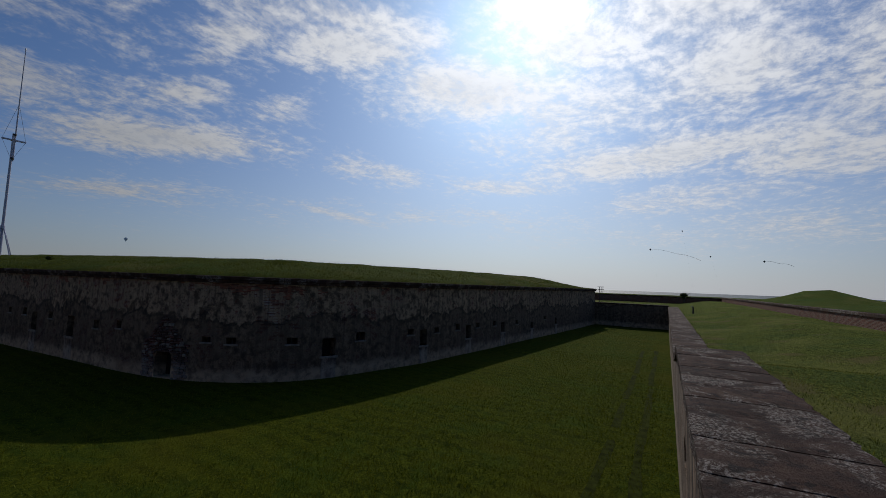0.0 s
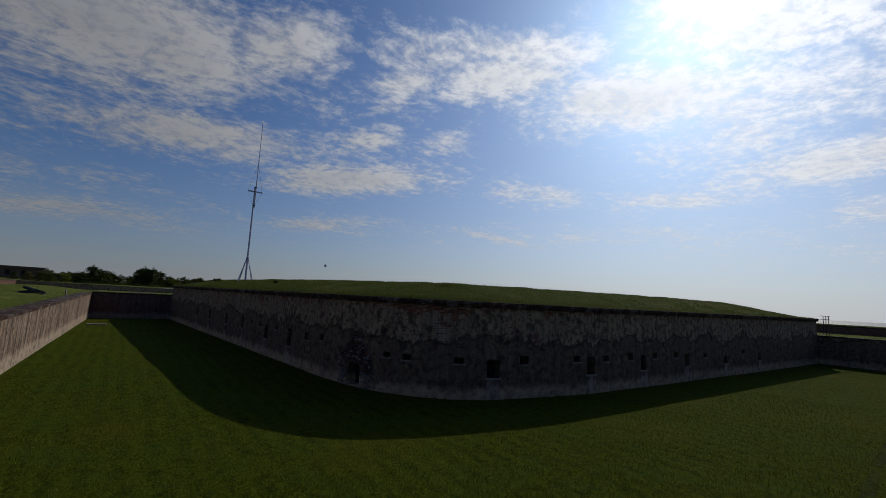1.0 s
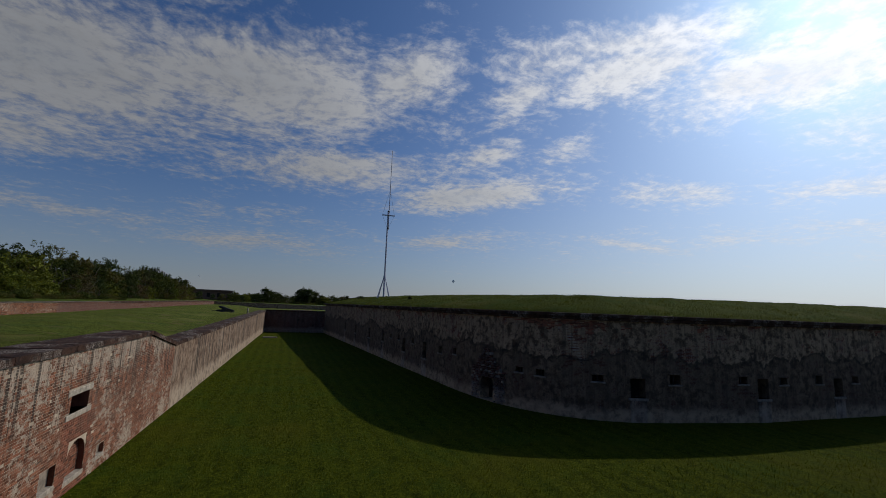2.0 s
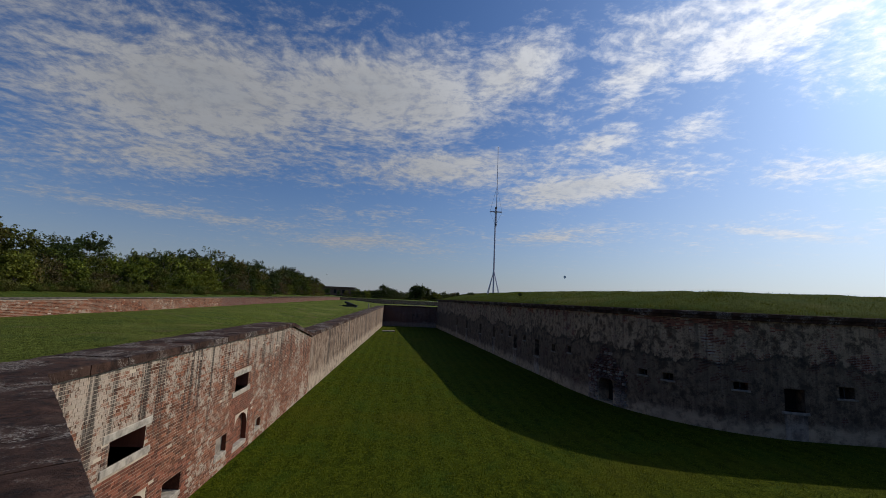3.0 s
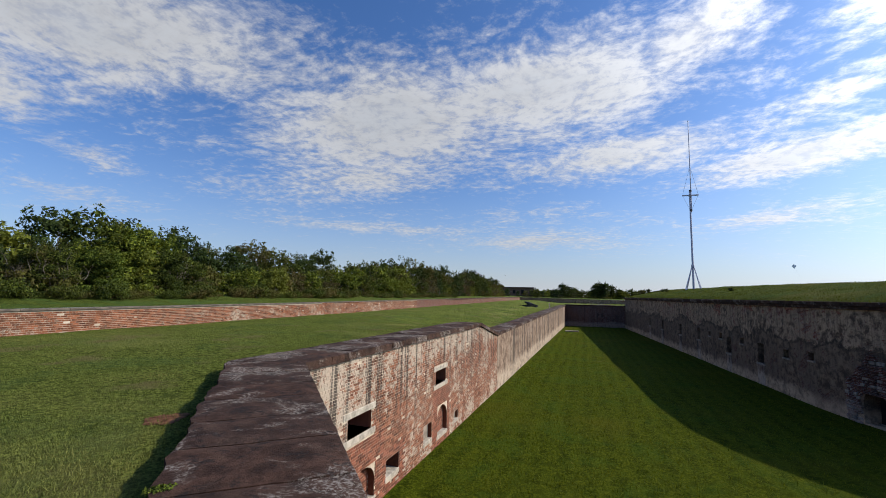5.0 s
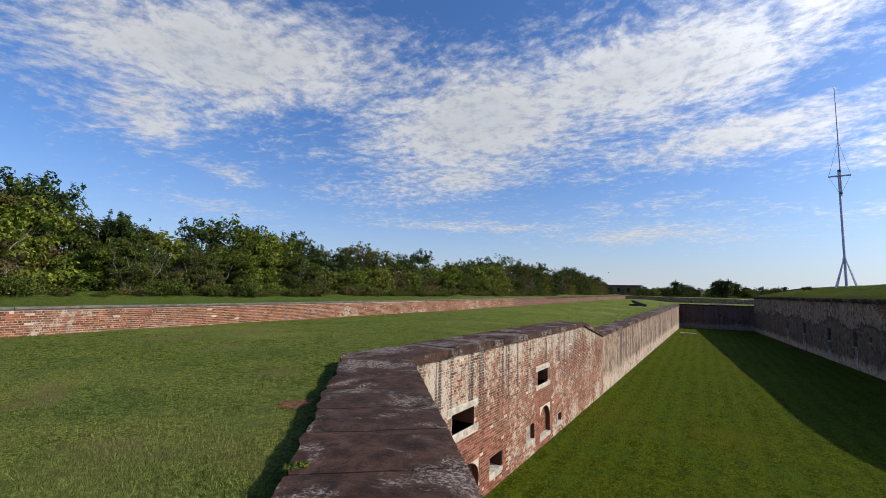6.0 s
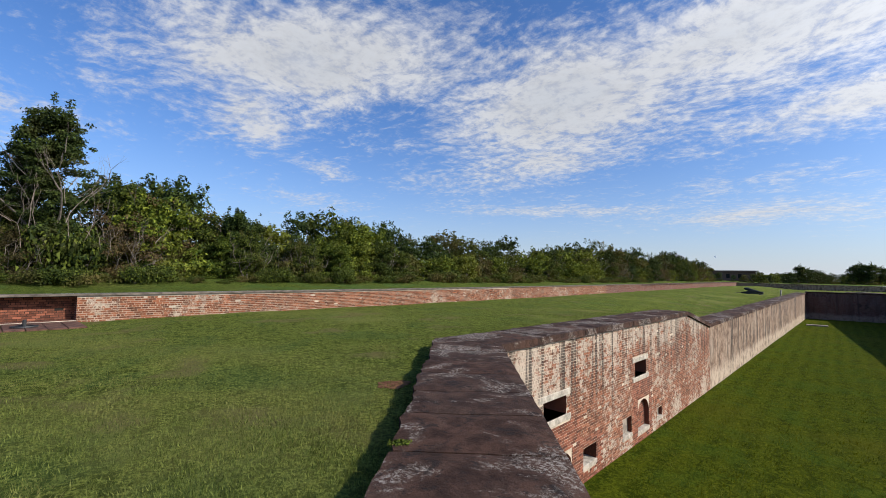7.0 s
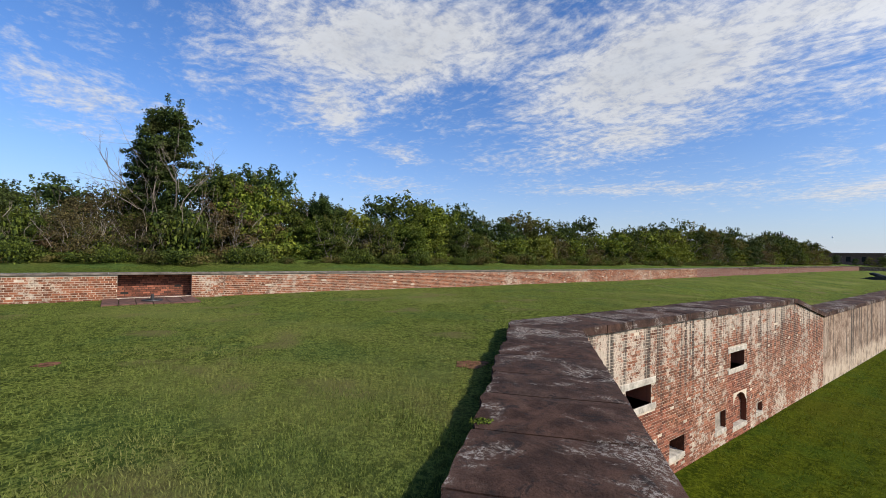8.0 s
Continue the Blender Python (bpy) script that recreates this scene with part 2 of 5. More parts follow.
def brick_mat(name, white=0.5, streak=0.4, lime=None, red=(0.185, 0.082, 0.056)):
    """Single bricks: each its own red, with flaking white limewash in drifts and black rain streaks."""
    m, N, b = material(name, 0.9, 0.2)
    c = N.coords()
    sep = N.add("ShaderNodeSeparateXYZ")
    N.put(sep, 0, c)
    geo = N.add("ShaderNodeNewGeometry").outputs["Random Per Island"]
    obj = N.add("ShaderNodeObjectInfo").outputs["Random"]
    r = N.math("FRACT", N.math("ADD", N.math("MULTIPLY", geo, 7.0), N.math("MULTIPLY", obj, 5.0)))
    r2 = N.math("FRACT", N.math("ADD", N.math("MULTIPLY", geo, 37.0), N.math("MULTIPLY", obj, 23.0)))
    col = N.mix(r, tuple(x * 0.42 for x in red), tuple(min(1, x * 1.5) for x in red))
    col = N.mix(N.math("MULTIPLY", N.ramp(r2, 0.80, 0.95), 0.6), col, (red[0] * 0.30, red[1] * 0.38, red[2] * 0.48))
    col = N.mix(N.math("MULTIPLY", N.ramp(N.noise(c, 14.0, 5.0, 0.65), 0.45, 0.7), 0.35), col, tuple(x * 1.6 for x in red))
    drift = N.noise(c, 0.55, 6.0, 0.66, 0.3)
    if lime:
        band = N.ramp(N.math("ADD", sep.outputs[2], N.math("MULTIPLY", N.math("SUBTRACT", N.noise(c, 0.8, 5.0, 0.6), 0.5), 1.6)), lime[0], lime[1])
        drift = N.math("ADD", drift, N.math("MULTIPLY", band, 0.20))
        base = N.ramp(N.math("ADD", sep.outputs[2], N.math("MULTIPLY", N.noise(c, 0.5, 4.0), -1.3)), -4.2, -4.75)
        drift = N.math("ADD", drift, N.math("MULTIPLY", base, 0.10))
    flake = N.math("ADD", N.math("MULTIPLY", N.noise(c, 5.0, 6.0, 0.72), 0.40), N.math("MULTIPLY", N.noise(N.scaled(c, (1, 1, 1.8)), 24.0, 6.0, 0.80), 0.50))
    flake = N.math("ADD", flake, N.math("MULTIPLY", N.math("SUBTRACT", r2, 0.5), 0.10))
    bloom = N.ramp(N.math("ADD", N.math("MULTIPLY", drift, 0.55), flake), 0.795 - 0.1 * white, 0.875 - 0.1 * white)
    col = N.mix(N.math("MULTIPLY", bloom, 0.78), col, (0.48, 0.405, 0.315))
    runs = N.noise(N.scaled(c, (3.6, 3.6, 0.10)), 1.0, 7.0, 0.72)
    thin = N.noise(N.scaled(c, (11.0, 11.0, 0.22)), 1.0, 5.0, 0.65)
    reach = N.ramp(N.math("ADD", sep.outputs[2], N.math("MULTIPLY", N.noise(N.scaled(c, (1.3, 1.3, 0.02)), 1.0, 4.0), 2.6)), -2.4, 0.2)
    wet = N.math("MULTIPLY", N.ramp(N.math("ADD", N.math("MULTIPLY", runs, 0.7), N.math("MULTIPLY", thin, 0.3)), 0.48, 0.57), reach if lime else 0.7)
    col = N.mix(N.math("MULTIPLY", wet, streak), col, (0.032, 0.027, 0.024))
    N.put(b, "Base Color", col)
    bump(N, b, N.math("ADD", N.noise(c, 45.0, 5.0, 0.7), N.math("MULTIPLY", bloom, 0.5)), 0.6, 0.012)
    return m


def masonry(name, base, dirt, brick, show, streak, pale=(0.42, 0.40, 0.37), pale_amount=0.5, low=-3.7, damp=None, runs_per=2.6):
    """Old limewash and stucco over brick: stains, streaks, and places where the brick shows."""
    m, N, b = material(name, 0.95, 0.15)
    c = N.coords()
    sep = N.add("ShaderNodeSeparateXYZ")
    N.put(sep, 0, c)
    run = N.math("ADD", sep.outputs[0], sep.outputs[1])
    wall = N.add("ShaderNodeCombineXYZ")
    N.put(wall, 0, run), N.put(wall, 1, sep.outputs[2])
    bt = N.add("ShaderNodeTexBrick")
    N.put(bt, "Vector", wall.outputs[0]), N.put(bt, "Scale", 1.0), N.put(bt, "Brick Width", 0.22), N.put(bt, "Row Height", 0.076)
    N.put(bt, "Mortar Size", 0.007), N.put(bt, "Color1", (*brick, 1)), N.put(bt, "Color2", (*[x * 0.5 for x in brick], 1))
    N.put(bt, "Mortar", (0.33, 0.29, 0.25, 1))
    n1, n2, n3 = N.noise(c, 0.45, 6.0, 0.62, 0.3), N.noise(c, 2.4, 7.0, 0.68), N.noise(c, 16.0, 5.0, 0.7)
    col = N.mix(N.ramp(N.math("ADD", N.math("MULTIPLY", n2, 0.75), N.math("MULTIPLY", n3, 0.25)), 0.41, 0.59), dirt, base)
    col = N.mix(N.math("MULTIPLY", N.ramp(n1, 0.48, 0.66), pale_amount), col, pale)
    worn = N.ramp(N.math("ADD", N.math("MULTIPLY", n1, 0.55), N.math("MULTIPLY", n2, 0.55)), 0.66 - show, 0.74 - show)
    col = N.mix(worn, col, bt.outputs[0])
    runs = N.noise(N.scaled(c, (runs_per, runs_per, 0.08)), 1.0, 8.0, 0.74)
    pick = N.ramp(N.noise(N.scaled(c, (0.45, 0.45, 0.2)), 1.0, 4.0, 0.6), 0.22, 0.50)
    col = N.mix(N.math("MULTIPLY", N.math("MULTIPLY", N.ramp(runs, 0.47, 0.60), pick), streak), col, (0.034, 0.030, 0.027))
    fine = N.noise(N.scaled(c, (7.5, 7.5, 0.12)), 1.0, 5.0, 0.66)
    col = N.mix(N.math("MULTIPLY", N.ramp(fine, 0.52, 0.62), streak * 0.6), col, (0.05, 0.042, 0.036))
    chips = N.ramp(N.noise(c, 4.2, 9.0, 0.76, 0.4), 0.585, 0.62)
    col = N.mix(N.math("MULTIPLY", chips, 0.75), col, tuple(x * 0.55 for x in brick))
    if damp is not None:
        edge = N.math("ADD", sep.outputs[2], N.math("MULTIPLY", N.math("SUBTRACT", N.noise(c, 0.24, 8.0, 0.66, 0.5), 0.5), 4.6))
        col = N.mix(N.math("MULTIPLY", N.ramp(edge, damp + 0.08, damp - 0.14), 0.55), col, (0.060, 0.043, 0.031))
        rim = N.math("MULTIPLY", N.ramp(edge, damp - 0.28, damp - 0.06), N.ramp(edge, damp + 0.10, damp + 0.0))
        col = N.mix(N.math("MULTIPLY", rim, 0.6), col, (0.020, 0.017, 0.015))
    # limewash left as a ragged band along the foot
    foot = N.ramp(N.math("ADD", sep.outputs[2], N.math("MULTIPLY", N.noise(c, 0.7, 5.0, 0.6), -0.9)), low + 0.05, low - 0.55)
    col = N.mix(N.math("MULTIPLY", foot, N.math("ADD", 0.25, N.math("MULTIPLY", N.ramp(n2, 0.35, 0.6), 0.5))), col, pale)
    N.put(b, "Base Color", col)
    h = N.math("ADD", N.math("MULTIPLY", bt.outputs[1], N.math("MULTIPLY", worn, -0.7)), N.math("ADD", N.math("MULTIPLY", n3, 0.35), n2))
    bump(N, b, h, 0.8, 0.03)
    return m


def leaf_mat(name, a, bcol, c3, through=0.22):
    m, N, b = material(name, 0.7, 0.12)
    r = N.add("ShaderNodeNewGeometry").outputs["Random Per Island"]
    c = N.coords()
    col = N.mix(N.math("POWER", r, 1.5), a, bcol)
    col = N.mix(N.math("MULTIPLY", N.ramp(N.noise(c, 0.5, 4.0), 0.48, 0.66), 0.8), col, c3)
    each = N.add("ShaderNodeObjectInfo").outputs["Random"]
    col = N.mix(N.math("MULTIPLY", N.ramp(each, 0.62, 1.0), 0.45), col, c3)
    col = N.mix(N.math("MULTIPLY", N.ramp(each, 0.35, 0.0), 0.5), col, a)
    N.put(b, "Base Color", col)
    # thin leaves let light through, yellower than they reflect it
    t, mx = N.add("ShaderNodeBsdfTranslucent"), N.add("ShaderNodeMixShader")
    N.put(t, 0, N.mix(1.0, col, (1.5, 1.25, 0.6), "MULTIPLY"))
    out = next(n for n in N.tree.nodes if n.type == "OUTPUT_MATERIAL")
    N.put(mx, 0, through), N.put(mx, 1, b.outputs[0]), N.put(mx, 2, t.outputs[0])
    N.put(out, 0, mx.outputs[0])
    return m


def water_mat():
    m, N, b = material("sea_water", 0.60, 1.0)
    c = N.coords()
    N.put(b, "Base Color", N.mix(N.ramp(N.noise(c, 0.01, 4.0), 0.3, 0.7), (0.02, 0.04, 0.05), (0.04, 0.065, 0.07)))
    bump(N, b, N.noise(N.scaled(c, (0.05, 0.015, 1)), 1.0, 6.0, 0.7), 0.9, 3.0)
    return m


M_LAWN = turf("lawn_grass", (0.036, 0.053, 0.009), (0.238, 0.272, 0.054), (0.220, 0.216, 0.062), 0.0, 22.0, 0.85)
# denser green than the lawn, darkened further for being seen against the sun
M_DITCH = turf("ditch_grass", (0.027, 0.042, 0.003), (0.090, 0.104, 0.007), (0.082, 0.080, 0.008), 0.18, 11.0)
M_RAMPART = turf("rampart_grass", (0.038, 0.054, 0.007), (0.110, 0.125, 0.018), (0.125, 0.110, 0.030))
M_LAND = turf("rough_land", (0.050, 0.075, 0.012), (0.145, 0.175, 0.035), (0.160, 0.155, 0.045))
M_COPING = stone_coping()
M_FORT = masonry("fort_stucco", (0.46, 0.318, 0.198), (0.095, 0.063, 0.040), (0.21, 0.074, 0.042), 0.085, 0.38, (0.60, 0.44, 0.285), low=-3.95, damp=-0.85)
M_CS = masonry("counterscarp_masonry", (0.34, 0.245, 0.175), (0.15, 0.097, 0.066), (0.20, 0.085, 0.052), 0.045, 1.0, (0.48, 0.385, 0.29), 0.5, runs_per=2.6)
M_BACKWALL = masonry("parapet_masonry", (0.26, 0.15, 0.11), (0.15, 0.07, 0.05), (0.20, 0.08, 0.055), 0.6, 0.2)
M_MORTAR_B = plain("pale_mortar", (0.43, 0.36, 0.28), 0.95, 0.3, 2.0)
M_SILL = plain("stained_stone", (0.24, 0.20, 0.16), 0.95, 0.35, 5.0)
M_PLATFORM = plain("worn_brown_stone", (0.095, 0.046, 0.032), 0.95, 0.5, 5.0)
M_RUBBLE = masonry("ruined_brick", (0.16, 0.10, 0.075), (0.05, 0.035, 0.028), (0.15, 0.055, 0.038), 0.22, 0.5, (0.34, 0.29, 0.24), 0.45)
M_MORTAR = plain("lime_mortar", (0.41, 0.335, 0.25), 0.95, 0.35, 1.5)
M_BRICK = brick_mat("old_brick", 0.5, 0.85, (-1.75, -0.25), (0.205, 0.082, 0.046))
M_BRICK_BACK = brick_mat("parapet_brick", 0.25, 0.35, None, (0.185, 0.066, 0.032))
M_BRICK_RED = brick_mat("red_brick", -0.6, 0.3, None, (0.20, 0.072, 0.042))
M_STONE = plain("pale_sandstone", (0.36, 0.315, 0.255), 0.9, 0.35, 5.0)
# near-black: shade inside openings put into the colour; house windows use it too
M_DARK = plain("dark_interior_shade", (0.016, 0.014, 0.012), 0.95, 0.3)
M_SLATE = plain("stained_edging", (0.120, 0.098, 0.078), 0.95, 0.5, 3.0)
M_LEAF = leaf_mat("shrub_leaves", (0.012, 0.023, 0.005), (0.125, 0.155, 0.022), (0.115, 0.086, 0.028))
M_CEDAR = leaf_mat("cedar_leaves", (0.009, 0.021, 0.006), (0.082, 0.116, 0.024), (0.064, 0.062, 0.020))
M_BARK = plain("grey_bark", (0.125, 0.105, 0.085), 0.95, 0.35, 8.0)
M_IRON = plain("black_iron", (0.02, 0.02, 0.02), 0.55, 0.3, 8.0, 0.5)
M_POLE = plain("white_painted_steel", (0.46, 0.45, 0.55), 0.45, 0.12, 3.0, 0.5)
M_ROOF = plain("grey_roof", (0.45, 0.46, 0.47), 0.7, 0.15)
M_BUILD = plain("brown_boards", (0.13, 0.08, 0.06), 0.9, 0.3)
M_WATER = water_mat()

# ---------------------------------------------------------------- plan
# z = 0 is the top of the raised coping at the corner; the ditch floor lies at DITCH
DITCH = -4.4
L0, L1 = Vector((-5.85, 8.25)), Vector((-3.5, 90.0))       # counterscarp face, first arm
R0, R1 = Vector((1.1, -0.05)), Vector((75.0, 5.1))         # counterscarp face, second arm
FORT = [(7.6, 90), (12.3, 29.5), (13.1, 25.6), (14.9, 22.3), (17.0, 20.4), (20.0, 19.2), (27.0, 17.9), (75.0, 16.0)]
BACK_X = -19.0                                             # parapet wall behind the first arm
COPING = 1.45                                              # breadth of the coping
UL, UR = (L1 - L0).normalized(), (R1 - R0).normalized()
NL, NR = Vector((-UL.y, UL.x)), Vector((UR.y, -UR.x))      # away from the ditch


def back_y(x):
    return -10.4 + 0.07 * x


def fade(v, a, b):
    t = min(1.0, max(0.0, (v - a) / (b - a)))
    return t * t * (3 - 2 * t)


def cop_l(u):
    """Height of the coping along the first arm, u metres from the corner."""
    if u < 14.9:
        return 0.0
    if u < 19.1:
        return -0.85 * (u - 14.9) / 4.2
    return -0.85 + 0.55 * (u - 19.1) / 63


def cop_r(u):
    if u < 13.2:
        return 0.0
    return max(-0.85, -0.85 * (u - 13.2) / 4.2)


def lawn_z(x, y):
    if y > 8 and x < 20:
        u = y - 8.25
        e = min(0.0, cop_l(min(u, 82))) - 0.27
        f = fade(-5.0 - 0.5 - x, 0.4, 9.5)
        b = -0.25 + 0.30 * fade(y, 20, 120)
        z = e + (b - e) * f
    elif x > 2:
        e = cop_r(x - 1.1) - 0.27
        f = fade(-1.3 + 0.07 * x - y, 0.3, 7.0)
        z = e + (-0.25 - e) * f
    else:
        z = -0.26
    return z + 0.05 * noise.noise((x * 0.35, y * 0.35, 3.0)) + 0.02 * noise.noise((x * 1.3, y * 1.3, 9.0))


# ---------------------------------------------------------------- mesh helpers


def mesh_object(name, verts, faces, mat, parent=None, smooth=False):
    me = bpy.data.meshes.new(name)
    me.from_pydata([tuple(v) for v in verts], [], faces)
    me.materials.append(mat)
    if smooth:
        me.polygons.foreach_set("use_smooth", [True] * len(me.polygons))
    ob = new(name, me)
    ob.parent = parent
    return ob


def part(name, bm, mat, parent=None, label="", smooth=False):
    me = bpy.data.meshes.new(name)
    bmesh.ops.recalc_face_normals(bm, faces=bm.faces)
    bm.to_mesh(me)
    bm.free()
    me.materials.append(mat)
    if smooth:
        me.polygons.foreach_set("use_smooth", [True] * len(me.polygons))
    ob = new(name, me)
    ob.parent = parent
    if label:
        tagged(ob, label)
    return ob


def empty(name, at, label, category, group="", kind=""):
    ob = new(name)
    ob.location = at
    return tagged(ob, label, category, group, kind)


def box(bm, x0, y0, z0, x1, y1, z1, m=None):
    vs = [bm.verts.new((x, y, z)) for z in (z0, z1) for x, y in ((x0, y0), (x1, y0), (x1, y1), (x0, y1))]
    if m is not None:
        for v in vs:
            v.co = m @ v.co
    for f in ((3, 2, 1, 0), (4, 5, 6, 7), (0, 1, 5, 4), (1, 2, 6, 5), (2, 3, 7, 6), (3, 0, 4, 7)):
        bm.faces.new([vs[i] for i in f])
    return vs


def tube(bm, a, b, r0, r1, n=8, cap=True):
    a, b = Vector(a), Vector(b)
    d = (b - a).normalized()
    s = d.orthogonal().normalized()
    q = d.cross(s)
    rings = []
    for p, r in ((a, r0), (b, r1)):
        rings.append([bm.verts.new(p + (s * math.cos(k * math.tau / n) + q * math.sin(k * math.tau / n)) * r) for k in range(n)])
    for k in range(n):
        bm.faces.new((rings[0][k], rings[0][(k + 1) % n], rings[1][(k + 1) % n], rings[1][k]))
    if cap:
        bm.faces.new(rings[0][::-1])
        bm.faces.new(rings[1])


def wall_frame(a, u):
    """Local wall axes: x along, y into the wall, z up."""
    n = Vector((-u.y, u.x))
    return Matrix(((u.x, n.x, 0, a.x), (u.y, n.y, 0, a.y), (0, 0, 1, 0), (0, 0, 0, 1)))


# ---------------------------------------------------------------- ground


def grid_sheet(name, x0, x1, y0, y1, step, inside, height, mat, label, category="ground"):
    xs, ys = np.arange(x0, x1 + step, step), np.arange(y0, y1 + step, step)
    index, verts, faces = {}, [], []

    def vid(i, j):
        if (i, j) not in index:
            index[(i, j)] = len(verts)
            verts.append((xs[i], ys[j], height(xs[i], ys[j])))
        return index[(i, j)]
    for i in range(len(xs) - 1):
        for j in range(len(ys) - 1):
            if inside(xs[i] + step / 2, ys[j] + step / 2):
                faces.append((vid(i, j), vid(i + 1, j), vid(i + 1, j + 1), vid(i, j + 1)))
    return tagged(mesh_object(name, verts, faces, mat, smooth=True), label, category, kind="structure")


CH = (R0 - L0).normalized()                                # along the cut-off corner
NC = Vector((CH.y, -CH.x))
if NC.dot(Vector((-1, -1))) < 0:
    NC = -NC


def on_lawn(x, y):
    p = Vector((x, y))
    if x < BACK_X - 0.3 or y < back_y(x) - 0.3 or y > 137 or x > 111:
        return False
    if y > 90.7 and x < 62:
        return True
    if x > 75.7:
        return y < 62
    if y > 8.25 and (p - L0).dot(NL) > 0.5 and y < 90.8:
        return True
    if x > 1.1 and (p - R0).dot(NR) > 0.5:
        return True
    return x <= 1.1 and y <= 8.3 and (p - L0).dot(NC) > 0.5


lawn = grid_sheet("lawn", -19.6, 111.2, -13, 137, 0.7, on_lawn, lawn_z, M_LAWN,
                  "mown green lawn with dry patches between coping and parapet")


def land_z(x, y):
    out_l = max(0.0, BACK_X - x)
    z = 0.70 if x < 40 else 0.55
    z += 0.40 * fade(out_l, 0.5, 5.0)
    z += 0.9 * fade(out_l, 6.0, 30.0)
    far = max(x - 118, 0)
    z -= 7.5 * fade(far, 0, 130)
    z += 2.0 * math.exp(-((x - 80) / 11) ** 2 - ((y + 14.0) / 5.0) ** 2)
    return z - 0.6 * fade(abs(y - 60), 300, 1500)


def outer_ground():
    q = [Vector(p) for p in ((BACK_X - 0.42, 137.3), (BACK_X - 0.42, back_y(BACK_X) - 0.40), (110.5, back_y(110) - 0.4), (110.5, 137.3))]
    ring = []
    for a, b in zip(q, q[1:] + q[:1]):
        n = max(8, int((b - a).length / 1.5))
        ring += [a.lerp(b, k / n) for k in range(n)]
    c, verts, faces, n = Vector((45, 60)), [], [], len(ring)
    ks = (1, 1.01, 1.025, 1.045, 1.07, 1.10, 1.14, 1.2, 1.28, 1.36, 1.45, 1.6, 1.9, 2.5, 4, 8, 20, 45)
    for k in ks:
        for p in ring:
            w = c + (p - c) * k
            z = land_z(w.x, w.y) + (0.10 * noise.noise((w.x * 0.2, w.y * 0.2, 0)) if k > 1 else -0.02)
            verts.append((w.x, w.y, z))
    for i in range(len(ks) - 1):
        for j in range(n):
            faces.append((i * n + j, i * n + (j + 1) % n, (i + 1) * n + (j + 1) % n, (i + 1) * n + j))
    return tagged(mesh_object("ground", verts, faces, M_LAND, smooth=True), "rough grassy land round the fort", "ground", kind="structure")


outer_ground()
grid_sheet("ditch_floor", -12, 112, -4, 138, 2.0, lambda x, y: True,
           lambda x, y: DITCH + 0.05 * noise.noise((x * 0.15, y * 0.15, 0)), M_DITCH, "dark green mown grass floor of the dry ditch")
tagged(mesh_object("water", [(150, -4800, -5.6), (4900, -4800, -5.6), (4900, 4800, -5.6), (150, 4800, -5.6)], [(0, 1, 2, 3)], M_WATER),
       "glittering sea under low sun", "sea", kind="structure")

# ---------------------------------------------------------------- the fort


def smooth_line(points, step, rounds=2):
    pts = [Vector(p) for p in points]
    for _ in range(rounds):
        out = [pts[0]]
        for a, b in zip(pts, pts[1:]):
            k = min(0.25, 1.5 / max(0.01, (b - a).length))
            out += [a.lerp(b, k), a.lerp(b, 1 - k)]
        pts = out + [pts[-1]]
    res = []
    for a, b in zip(pts, pts[1:]):
        n = max(1, int((b - a).length / step))
        res += [a.lerp(b, i / n) for i in range(n)]
    return res + [pts[-1]]


FACE = smooth_line(FORT, 1.0)
LOOP = FACE + smooth_line([(75.0, 16.0), (76.0, 17.0), (92, 44), (66, 108), (20, 108), (8.4, 91), (7.6, 90)], 3.0)[1:-1]


def loop_normals(loop):
    n = len(loop)
    res = []
    for i in range(n):
        d = (loop[(i + 1) % n] - loop[i - 1]).normalized()
        res.append(Vector((-d.y, d.x)))
    return res


INWARD = loop_normals(LOOP)
if INWARD[40].dot(Vector((45, 60)) - LOOP[40]) < 0:
    INWARD = [-v for v in INWARD]


def loop_strip(name, rings, mat, parent, smooth=False):
    """rings: (inset, height) or (inset, function of the point)."""
    n, verts, faces = len(LOOP), [], []
    for inset, z in rings:
        for p, d in zip(LOOP, INWARD):
            w = p + d * inset
            verts.append((w.x, w.y, z(w) if callable(z) else z))
    for i in range(len(rings) - 1):
        for j in range(n):
            faces.append((i * n + j, i * n + (j + 1) % n, (i + 1) * n + (j + 1) % n, (i + 1) * n + j))
    return mesh_object(name, verts, faces, mat, parent, smooth)


fort = empty("fort", (0, 0, 0), "low fort with dark stained stucco walls and grassed ramparts", "fort")


def swell(x, y):
    """How much of the rampart's full height stands at a place: less at the far ends and at the salient."""
    return (1 - fade(x, 64, 77)) * (1 - fade(y, 84, 96)) * (1 - 0.16 * math.exp(-((x - 22) ** 2 + (y - 26) ** 2) / 300))


def uneven(z, amp):
    return lambda w: 1.5 + (z - 1.5) * swell(w.x, w.y) + amp * noise.noise((w.x * 0.45, w.y * 0.45, z)) + 0.5 * amp * noise.noise((w.x * 1.7, w.y * 1.7, z))


